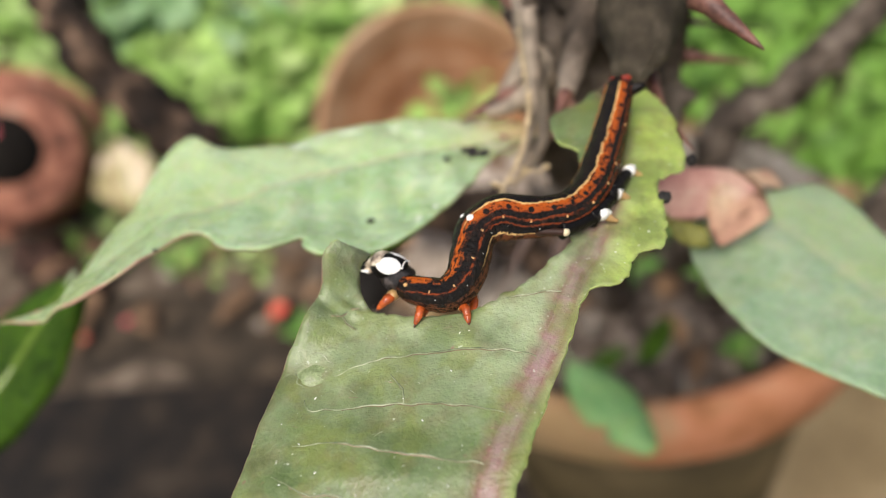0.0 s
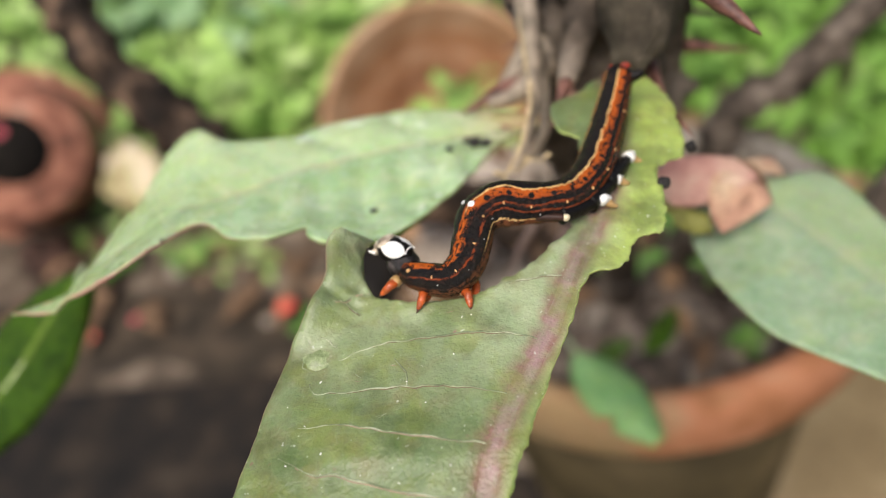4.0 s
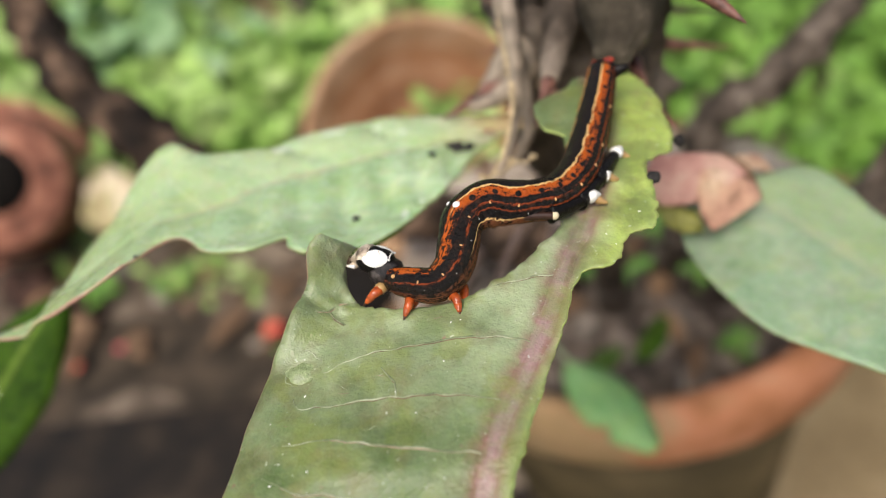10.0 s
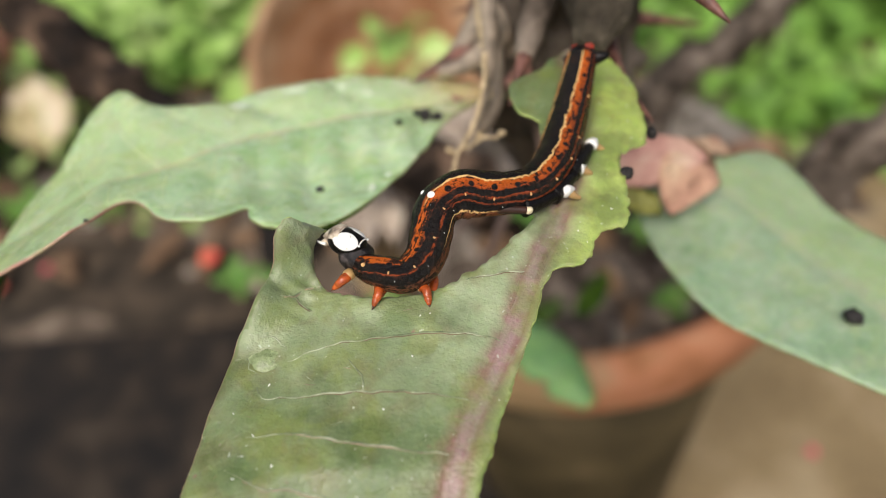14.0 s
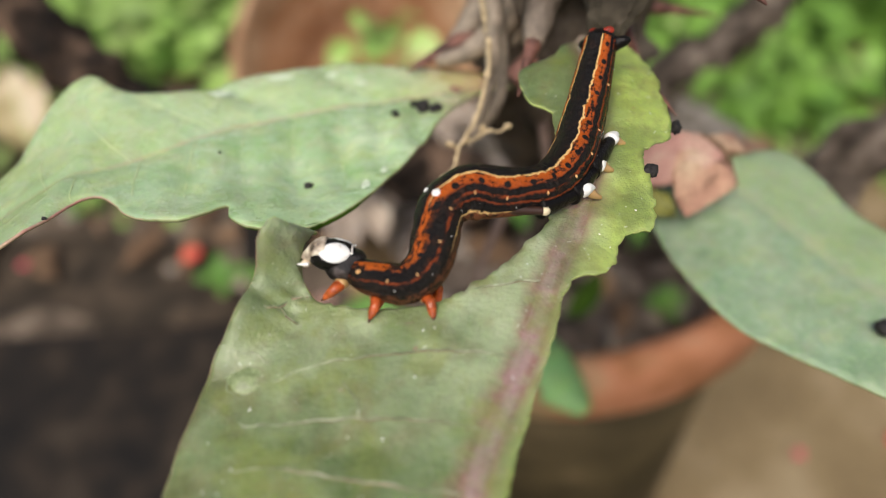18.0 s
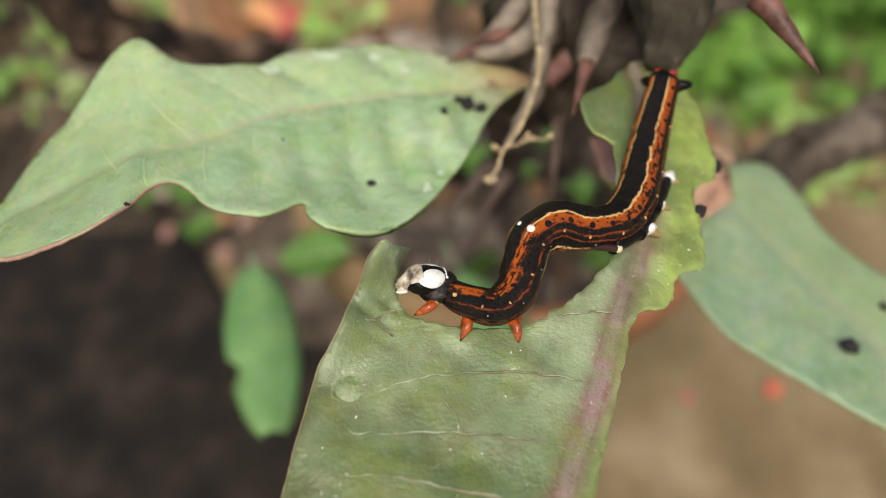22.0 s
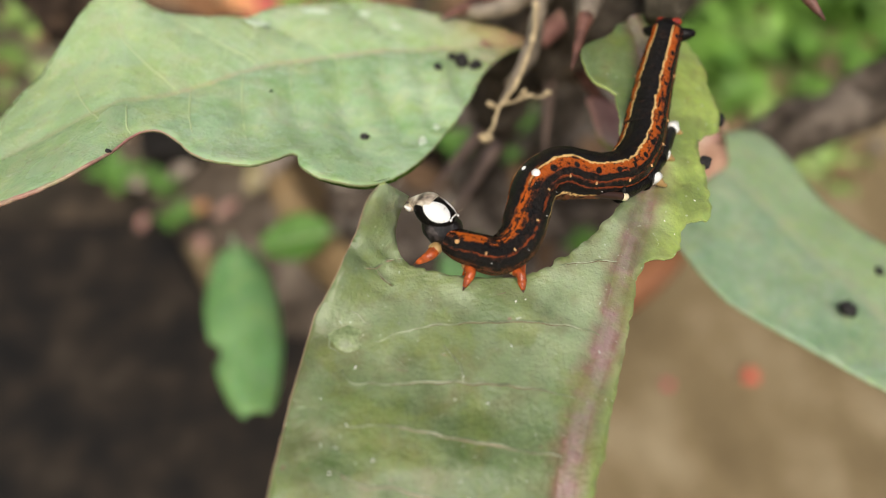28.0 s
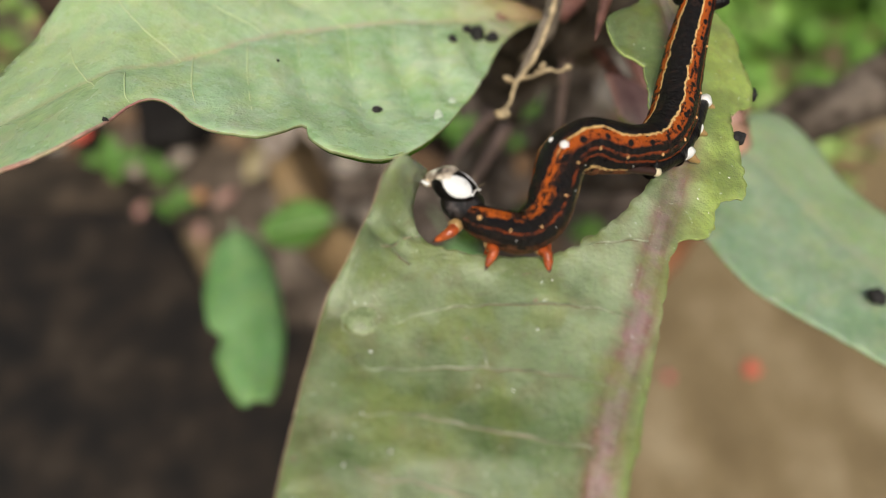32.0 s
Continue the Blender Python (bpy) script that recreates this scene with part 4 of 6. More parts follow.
    for r, a0, a1 in ((1.6, 0.2, 2.0), (1.65, 2.9, 4.4)):
        ring = [(-18.3 + r * math.cos(a0 + (a1 - a0) * k / 7) * (1 + 0.12 * math.sin(k * 2.1)), 34.6 + r * math.sin(a0 + (a1 - a0) * k / 7)) for k in range(8)]
        vein(leaf, ring, rib, eaten_height, M_VEIN, 0.06, "scar_line", "pale line of a round scar", -0.03)
    for k in range(12):
        q = random.Random(60 + k)
        x, y = q.uniform(-21, -2), q.uniform(23, 38)
        turn = q.uniform(-0.9, 0.9)
        vein(leaf, [(x, y), (x + 0.6, y + 0.6 * turn), (x + 1.3, y + 1.1 * turn + q.uniform(-0.3, 0.3))], rib, eaten_height, M_VEIN_RED_SHADE if k % 2 == 0 else M_VEIN, 0.05, "veinlet", "", -0.03)
    rnd = random.Random(4)
    for x, y in ((-10.2, 30.7), (0.6, 32.2), (1.2, 32.5), (-18.6, 27.6), (-20.4, 29.6), (-17.9, 32.0), (-8.6, 28.6), (-5.5, 36.6), (-4.7, 36.8), (8.8, 44.3), (9.4, 43.0), (12.2, 46.5), (-16.9, 25.0), (-19.8, 24.4), (-6.3, 33.0)):
        p = Vector((x, y))
        bm = ball(bmesh.new(), Vector((x, y, eaten_height(x, y, *nearest_on(rib, p)) + 0.03)) * MM, (rnd.uniform(0.03, 0.07) * MM, rnd.uniform(0.06, 0.17) * MM, 0.035 * MM), pose(0, 0, 0, 0, 0, rnd.uniform(0, 180)), 8, 6, 0.4, x)
        part("scar", bm, M_WHITE, leaf, "tiny pale scar")
    return leaf


LEFT_VEINS = (((-4, 78.6), (-5, 73), (-5.5, 66.5)), ((-9, 76.4), (-9.6, 69), (-8.8, 61.5)), ((-14, 74), (-13.8, 66), (-12.5, 58.5)), ((-19, 72), (-18.5, 64), (-17, 55.5)), ((-24, 69.7), (-23.4, 63), (-22, 56.5)), ((-28.5, 66.5), (-28, 60), (-27, 54)),
              ((-33, 63), (-32.5, 58), (-31.5, 54.5)), ((-38, 59), (-37.4, 56), (-36.8, 54.6)), ((-10, 76), (-15, 80), (-17, 83)), ((-19, 72), (-25, 75.5), (-28.5, 76.5)), ((-27, 68), (-33, 71.5), (-36, 73)), ((-34, 62.2), (-39.5, 68), (-41.5, 73)), ((-40, 57), (-43, 61.5), (-44.5, 66)))
LEFT_LINES = [[Vector(p) for p in v] for v in LEFT_VEINS]


def left_height(x, y, across, along):
    z = 404 + 0.12 * (-5 - x) + 0.25 * (74 - y)
    z += 2.4 * math.exp(-((x + 41) ** 2 + (y - 75) ** 2) / 80.0)
    z -= float(np.interp(-x, (39, 46, 50, 53, 56, 61), (0, 3.8, 6.0, 8.8, 9.9, 10.9))) * min(1.0, max(0.0, (77.0 - y) / 10.0))
    z -= 1.1 * math.exp(-((x + 16) ** 2 + (y - 60) ** 2) / 60.0)
    z += 0.55 * noise.noise(Vector((x * 0.09, y * 0.09, 4.0)))
    gap = min(abs(nearest_on(v, Vector((x, y)))[0]) for v in LEFT_LINES)
    z += (0.75 * min(1.0, gap / 2.2) ** 0.7 * float(np.interp(-x, (4, 22, 34), (1.2, 0.95, 0.35))) + 0.18 * noise.noise(Vector((x * 0.3, y * 0.22, 2.0)))) * min(1.0, abs(across) / 6.0)
    z -= 0.45 * math.exp(-(across / 0.9) ** 2)
    return z


def left_leaf():
    leaf = empty("leaf", "pale bloomy green leaf with a wavy margin and droppings on it", "leaf", "leaves of the shrub")
    rib = [Vector(p) for p in smooth_path([Vector(p) for p in ((6.5, 82), (3.5, 81), (-14, 74.3), (-24.7, 69.4), (-33.6, 62.6), (-42.0, 58.3), (-47.9, 55.9), (-61, 51.6))], 1.0)]
    top = margin([(7, 81.5), (4.5, 83.2), (-0.2, 84.2), (-6.5, 84.2), (-14.3, 84.7), (-22, 81.7), (-25.5, 80.5), (-29.3, 76.6), (-34.3, 73.8), (-37.8, 73.9), (-41.9, 76.6), (-45.9, 70.5), (-49.5, 65.1), (-52.8, 58.4), (-55.4, 52.6), (-61, 51.4)], 0.12, 0.6, 8.0)
    low = margin([(-61, 51.4), (-53.0, 48.9), (-46.2, 47.9), (-40.8, 49.2), (-38.2, 51.2), (-36.6, 54.4), (-34.4, 55.4), (-31, 52.4), (-28.5, 51.5), (-25.9, 51.6), (-22.9, 53.9), (-22.4, 52.2), (-21.0, 50.8), (-18.8, 50.2), (-15.6, 50.6), (-11.2, 54.7), (-5.9, 63.3), (-2.0, 71.6), (3.0, 79), (7, 81.5)], 0.12, 0.6, 9.0)
    blade(leaf, top[:-1] + low[:-1], rib, left_height, M_LEAF_L, 0.85, seed=2, rim=M_RIM)
    vein(leaf, [(p.x, p.y) for p in rib], rib, left_height, M_VEIN_PINK, 0.27, "midrib", "pinkish sunken midrib", -0.24)
    for a, b, c in LEFT_VEINS:
        vein(leaf, (a, b, c), rib, left_height, M_VEIN_PALE, 0.075)
    rim = [Vector((p.x, p.y, left_height(p.x, p.y, *nearest_on(rib, p)) - 0.1)) * MM for p in low[2:60]]
    part("leaf_margin", tube(bmesh.new(), rim, [0.0001, 0.0002, 0.00024, 0.0002, 0.00013, 0.0001, 0.00008], 8), M_ROSY, leaf, "rosy thickened margin")
    lobe = [p for p in low if -22.5 < p.x < -9.5 and p.y < 57]
    roll = [Vector((p.x, p.y + 0.25, left_height(p.x, p.y, *nearest_on(rib, p)) - 0.45)) * MM for p in lobe]
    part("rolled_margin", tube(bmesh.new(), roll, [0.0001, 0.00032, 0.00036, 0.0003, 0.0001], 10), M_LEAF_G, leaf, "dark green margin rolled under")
    # glossy highlights on the blade, put in as pale flat spots
    for x, y, a, b in ((-10.6, 57.6, 0.45, 1.0), (-8.9, 60.4, 0.3, 0.7), (-21.5, 80.0, 1.7, 0.5), (-15.5, 81.6, 1.4, 0.5), (-28.5, 75.6, 2.2, 0.45), (-12.0, 79.5, 1.0, 0.4)):
        spot = ball(bmesh.new(), Vector((x, y, left_height(x, y, *nearest_on(rib, Vector((x, y)))) + 0.02)) * MM, (a * MM, b * MM, 0.04 * MM), None, 24, 8, 0.3, x)
        part("gloss_spot", spot, M_GLOSS, leaf, "pale spot standing in for a glossy highlight")
    bm = tube(bmesh.new(), [Vector((7, 81.7, 401.0)) * MM, Vector((11, 84.5, 404)) * MM, Vector((16, 92, 408)) * MM], [0.0014, 0.0012, 0.0016], 10, 0.002)
    part("leaf_stalk", bm, M_BRACT, leaf, "reddish leaf stalk")
    return leaf, rib


M_VEIN_PINK = speckled("pink_vein", [(0.40, (0.50, 0.52, 0.28)), (0.52, (0.46, 0.36, 0.23)), (0.62, (0.44, 0.21, 0.17))], 90, 1500, 0.0001, 0.5, 0.4)
M_GLOSS = plain("gloss_spot", (0.58, 0.68, 0.50), 0.3, 0.5, 0.25, 1200)
M_ROSY = speckled("rosy_leaf_edge", [(0.36, (0.34, 0.38, 0.18)), (0.50, (0.40, 0.26, 0.18)), (0.64, (0.40, 0.17, 0.14))], 160, 1500, 0.0001, 0.5, 0.4)
M_VEIN_DULL = plain("dull_vein", (0.31, 0.40, 0.22), 0.5, vary=0.2)
M_VEIN_PALE = plain("pale_vein", (0.50, 0.60, 0.30), 0.5, vary=0.2)


def right_height(x, y, across, along):
    z = 386.3 + 0.15 * (80.9 - y) - 0.003 * across * across
    z += 0.5 * noise.noise(Vector((x * 0.08, y * 0.08, 9.0)))
    return z - 0.4 * math.exp(-(across / 1.0) ** 2)


def right_leaf():
    leaf = empty("leaf", "dull grey-green broad leaf with a dropping on it", "leaf", "leaves of the shrub")
    rib = [Vector(p) for p in smooth_path([Vector(p) for p in ((26, 84), (36, 73), (42, 60), (50, 42), (56, 30))], 1.0)]
    up = margin([(26, 84), (31, 80.5), (38, 79.5), (44, 81), (47, 79.3), (48.4, 72.5), (49.2, 66.8), (52, 61.3), (56, 56.5), (60, 48), (60, 38), (57, 30)], 0.2, 0.7, 11.0)
    down = margin([(57, 30), (51, 31.8), (44.9, 35.0), (38.5, 40.0), (33, 44.8), (28.8, 49.2), (25.9, 55), (24.3, 61), (23.8, 68), (26, 76), (26, 84)], 0.15, 0.7, 12.0)
    blade(leaf, up[:-1] + down[:-1], rib, right_height, M_LEAF_R, 1.3, seed=3, rim=M_RIM)
    vein(leaf, [(p.x, p.y) for p in rib], rib, right_height, M_VEIN_DULL, 0.36, "midrib", "", -0.42)
    for a, b in (((36, 73), (28, 68)), ((39, 67), (28, 58)), ((42, 60), (30, 50)), ((45, 53), (35, 44)), ((48, 46), (41, 38)), ((38, 70), (45, 74)), ((42, 61), (48, 67)), ((46, 51), (54, 57)), ((50, 43), (58, 47))):
        vein(leaf, (a, ((a[0] + b[0]) / 2, (a[1] + b[1]) / 2 - 0.6), b), rib, right_height, M_VEIN_DULL, 0.05, lift=-0.03)
    bm = tube(bmesh.new(), [Vector((26, 84, 385.5)) * MM, Vector((24, 90, 387)) * MM, Vector((20, 101, 389)) * MM], [0.0013, 0.0012, 0.0016], 10, 0.002)
    part("leaf_stalk", bm, M_BRACT, leaf, "reddish leaf stalk")
    return rib


eaten_leaf()
left_leaf()
right_leaf()


def small_leaf(label, tip, root, width, mat, notch=0.0, droop=0.15, seed=0.0, side=(1, 0, 0), stalk=0.3, full=0.7):
    """A single oval leaf from root to tip (metres) on its stalk."""
    tip, root = Vector(tip), Vector(root)
    way = tip - root
    n = way.length
    way.normalize()
    across = Vector(side)
    across = (across - way * across.dot(way)).normalized()
    up = across.cross(way)
    leaf = empty("leaf", label, "leaf", "small leaves near the pot", m=Matrix.Translation(root))
    bm = bmesh.new()
    uvl = bm.loops.layers.uv.new("UVMap")
    rows = []
    for i in range(21):
        t = i / 20
        w = width * 0.5 * (math.sin(math.pi * min(1.0, 0.03 + t * 0.95)) ** full) * (1 - 0.15 * t)
        row = []
        for k in range(9):
            q = k / 4 - 1
            ww = w * (1 - (notch * math.exp(-((t - 0.62) / 0.05) ** 2) if q < 0 else 0))
            edge = 1 + 0.06 * noise.noise(Vector((t * 7, q * 2, seed)))
            p = way * (n * t) + across * (q * ww * edge) + up * (0.12 * width * q * q - droop * n * t * t + 0.05 * width * noise.noise(Vector((t * 3, q * 1.5, seed + 4))))
            row.append((bm.verts.new(p), (0.5 + q * w * 10, t * n * 10)))
        rows.append(row)
    for a, b in zip(rows, rows[1:]):
        for k in range(8):
            quad = (a[k], a[k + 1], b[k + 1], b[k])
            f = bm.faces.new([q[0] for q in quad])
            for lp, q in zip(f.loops, quad):
                lp[uvl].uv = q[1]
    ob = part("blade", bm, mat, leaf)
    sol = ob.modifiers.new("thickness", "SOLIDIFY")
    sol.thickness = 0.0004
    line = [way * (n * t) + up * (-droop * n * t * t + 0.0002) for t in [i / 10 for i in range(11)]]
    part("midrib", tube(bmesh.new(), line, [width * 0.02, width * 0.006], 8), M_VEIN_PALE, leaf)
    part("leaf_stalk", tube(bmesh.new(), [way * 0.001, -way * stalk * n - up * 0.3 * stalk * n], [width * 0.03, width * 0.03], 8), M_VEIN_DULL, leaf)
    return leaf


small_leaf("blue-green notched leaf hanging inside the pot rim", (0.02833, 0.08299, 0.29754), (0.01151, 0.11072, 0.29840), 0.0165, M_LEAF_G2, 0.45, 0.05, 1.0)
small_leaf("blue-green notched leaf hanging beside the pot", (-0.03515, 0.06277, 0.31134), (-0.04310, 0.10733, 0.30761), 0.0180, M_LEAF_G2, 0.34, 0.05, 2.0, stalk=0.06, full=0.42)
small_leaf("fresh green round leaf low on the shrub", (-0.04273, 0.14176, 0.25191), (-0.01942, 0.14378, 0.25662), 0.020, M_LEAF_F, 0.0, 0.1, 3.0, (0, 1, 0), 0.1)
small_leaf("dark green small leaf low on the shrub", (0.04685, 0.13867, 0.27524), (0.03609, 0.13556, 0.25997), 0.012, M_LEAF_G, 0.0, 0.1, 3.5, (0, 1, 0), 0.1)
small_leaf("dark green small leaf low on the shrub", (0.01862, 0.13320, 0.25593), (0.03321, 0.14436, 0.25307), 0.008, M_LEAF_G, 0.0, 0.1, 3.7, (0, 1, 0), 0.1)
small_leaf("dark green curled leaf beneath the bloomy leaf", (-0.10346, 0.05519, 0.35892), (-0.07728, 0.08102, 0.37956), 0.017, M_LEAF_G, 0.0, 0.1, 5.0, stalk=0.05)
# placed to fit the camera's view, raised clear of the weeds
small_leaf("pale yellow withered leaf above the weeds beside the fallen pot", (-0.3499, 0.5177, 0.1000), (-0.3313, 0.4589, 0.0600), 0.062, M_YELLOW, 0.4, 0.0, 6.0, stalk=0.02, full=1.15)


# ---- faded flower and dry stalk ----
def faded_flower():
    org = Vector((0.0192, 0.0727, 0.3955))
    flower = empty("faded_flower", "faded pinkish-brown papery flower bracts with an olive base", "flower", m=Matrix.Translation(org))
    up = Vector((0.10, -0.685, 0.721))

    def bract(outline, mat, cup, crease, seed, label=""):
        """A papery bract: two long edges (mm, world) bridged by a cupped, creased sheet."""
        left, right = [smooth_path([Vector(p) for p in e], 0.9) for e in outline]
        bm = bmesh.new()
        rows = []
        for i in range(19):
            t = i / 18
            a, b = left[round(t * (len(left) - 1))], right[round(t * (len(right) - 1))]
            row = []
            for k in range(11):
                q = k / 10
                w = 4 * q * (1 - q)
                d = cup * w + crease * math.cos(q * 22.0 + seed) * min(1.0, 3 * t) + 0.35 * noise.noise(Vector((t * 4, q * 3, seed)))
                row.append(bm.verts.new((a.lerp(b, q) + up * d * (0.3 + 0.7 * t)) * MM - org))
            rows.append(row)
        for r0, r1 in zip(rows, rows[1:]):
            for k in range(10):
                bm.faces.new((r0[k], r0[k + 1], r1[k + 1], r1[k]))
        ob = part("bract", bm, mat, flower, label)
        ob.modifiers.new("thickness", "SOLIDIFY").thickness = 0.0003

    bract((((19.0, 73.2, 396.0), (23.0, 75.2, 396.6), (31.0, 75.3, 395.0), (33.6, 73.2, 393.4)), ((19.4, 71.6, 395.6), (20.7, 69.2, 393.4), (26.0, 69.0, 393.2), (30.0, 70.6, 393.6))), M_BRACT, 0.9, 0.24, 1.0)
    bract((((27.0, 72.5, 395.3), (31.0, 72.8, 394.5), (33.6, 71.2, 393.2), (34.4, 69.2, 391.8)), ((26.4, 71.5, 395.0), (25.7, 68.8, 393.8), (25.6, 66.4, 392.6), (26.6, 64.7, 391.6))), M_TAN, 0.5, 0.18, 2.0, "tan pointed front bract")
    bract((((30.0, 76.0, 393.4), (35.0, 80.0, 390.4), (39.0, 83.0, 387.4)), ((31.0, 75.0, 393.0), (36.0, 77.5, 389.6), (40.0, 79.5, 386.6))), M_TAN, 0.5, 0.12, 5.0, "tan bract behind")
    bract((((11.6, 72.0, 401.0), (15.0, 73.6, 399.0), (19.6, 73.6, 396.4)), ((12.2, 66.4, 400.4), (15.8, 65.8, 397.8), (20.2, 69.2, 394.4))), M_BRACT, 0.6, 0.16, 6.0)
    bract((((12.0, 67.2, 400.5), (15.8, 66.4, 397.9), (20.3, 69.4, 394.2)), ((12.6, 65.8, 399.9), (16.4, 64.9, 397.0), (20.9, 68.0, 392.8))), M_OLIVE, 0.4, 0.04, 7.0, "olive green base")
    bract((((30.6, 75.4, 395.3), (32.6, 74.4, 394.6), (33.9, 72.8, 393.6), (34.2, 70.6, 392.4)), ((30.0, 74.4, 394.2), (32.0, 73.2, 393.4), (33.2, 71.8, 392.6), (33.6, 70.0, 391.6))), M_DRY, 0.4, 0.05, 3.0, "brown folded edge")
    bract((((20.4, 70.0, 393.0), (22.4, 69.6, 392.4), (25.0, 69.0, 391.8)), ((20.9, 67.9, 391.2), (23.0, 66.6, 390.2), (25.6, 66.2, 390.0))), M_OLIVE, 0.8, 0.05, 4.0, "olive green base")
    part("flower_stalk", tube(bmesh.new(), [Vector((0, 0, 0)), Vector((-0.002, 0.006, -0.002)), Vector((-0.004, 0.016, -0.004))], [0.0009, 0.0009], 8), M_THORN, flower)


M_TAN = speckled("tan_bract", [(0.34, (0.36, 0.18, 0.125)), (0.5, (0.48, 0.29, 0.19)), (0.68, (0.58, 0.43, 0.28))], 150, 1800, 0.0004, 0.7)
M_OLIVE = plain("olive_bract", (0.20, 0.20, 0.045), 0.55, vary=0.4, scale=350)


def dry_stalk():
    stalk = empty("dry_flower_stalk", "dry straw-coloured flower stalk with short side twigs", "twig", m=Matrix.Translation((0.00286, 0.07924, 0.41236)))
    org = Vector((0.00286, 0.07924, 0.41236))
    main = [Vector(p) - org for p in ((0.00308, 0.08667, 0.41394), (0.00325, 0.08002, 0.41171), (0.00313, 0.07414, 0.40992), (0.00154, 0.06970, 0.40676), (-0.00080, 0.06661, 0.40455), (-0.00146, 0.06507, 0.40351), (-0.00232, 0.06389, 0.40267))]
    part("stalk", tube(bmesh.new(), main, [0.00036, 0.00034, 0.00028, 0.00024, 0.00022, 0.0002], 10, 0.0004, 1.3, 2.0), M_TWIG, stalk)
    for a, b in (((-0.00046, 0.06700, 0.40483), (0.00456, 0.06752, 0.40613)), ((-0.00093, 0.06633, 0.40435), (-0.00200, 0.06696, 0.40481)), ((0.00123, 0.06726, 0.40524), (0.00200, 0.06794, 0.40624))):
        part("side_twig", tube(bmesh.new(), [Vector(a) - org, Vector(a).lerp(Vector(b), 0.3) - org + Vector((0, 0.0002, -0.0004)), Vector(a).lerp(Vector(b), 0.55) - org + Vector((0, 0, 0.0004)), Vector(a).lerp(Vector(b), 0.8) - org + Vector((0, 0, -0.0003)), Vector(b) - org], [0.0002, 0.00016, 0.0002, 0.00014, 0.00018], 8, 0.0002, 1.4, a[0] * 1e3), M_TWIG, stalk)
    for p, r in (((-0.00232, 0.06383, 0.40264), 0.0006), ((0.00456, 0.06758, 0.40617), 0.00035), ((-0.00200, 0.06696, 0.40481), 0.0003)):
        part("bud", ball(bmesh.new(), Vector(p) - org, (r * 1.4, r, r * 0.9), None, 10, 8, 0.4, r * 1e4), M_TWIG, stalk)


faded_flower()
dry_stalk()


# ---- droppings ----
def dropping(p, r, label):
    bm = ball(bmesh.new(), (0, 0, 0), (r * 1.15, r * 0.9, r * 0.85), None, 14, 10, 0.45, p[0] * 3e3)
    ob = tagged(part("dropping", bm, M_FRASS), label, "dropping", "caterpillar droppings")
    ob.matrix_world = Matrix.Translation(p) @ pose(0, 0, 0, 0, 0, p[0] * 1e5 % 180)


def on_left(x, y):
    return Vector((x, y, left_height(x, y, 5.0, 0.0))) * MM


for x, y, r in ((-4.5, 73.5, 0.85), (-3.1, 72.4, 0.7), (-7.7, 71.0, 0.45), (-5.6, 74.2, 0.5), (-16.3, 58.6, 0.4), (-25.5, 63.5, 0.14)):
    dropping(on_left(x, y) + Vector((0, 0, r * 0.55 * MM)), r * MM, "black grainy dropping lying on the pale leaf")
dropping(on_left(-38.0, 51.9) + Vector((0, 0, 0.0001)), 0.00022, "tiny black dropping stuck on the pale leaf margin")
for p, r in (((0.0145, 0.0510, 0.41505), 0.0007), ((0.0187, 0.0576, 0.4136), 0.0006), ((0.0512, 0.0530, 0.3906), 0.0006), ((0.0530, 0.0520, 0.3907), 0.0006), ((0.0427, 0.0467, 0.3926), 0.0010)):
    dropping(Vector(p), r, "black dropping stuck on a leaf edge" if p[2] > 0.4 else "black dropping lying on the dull leaf")


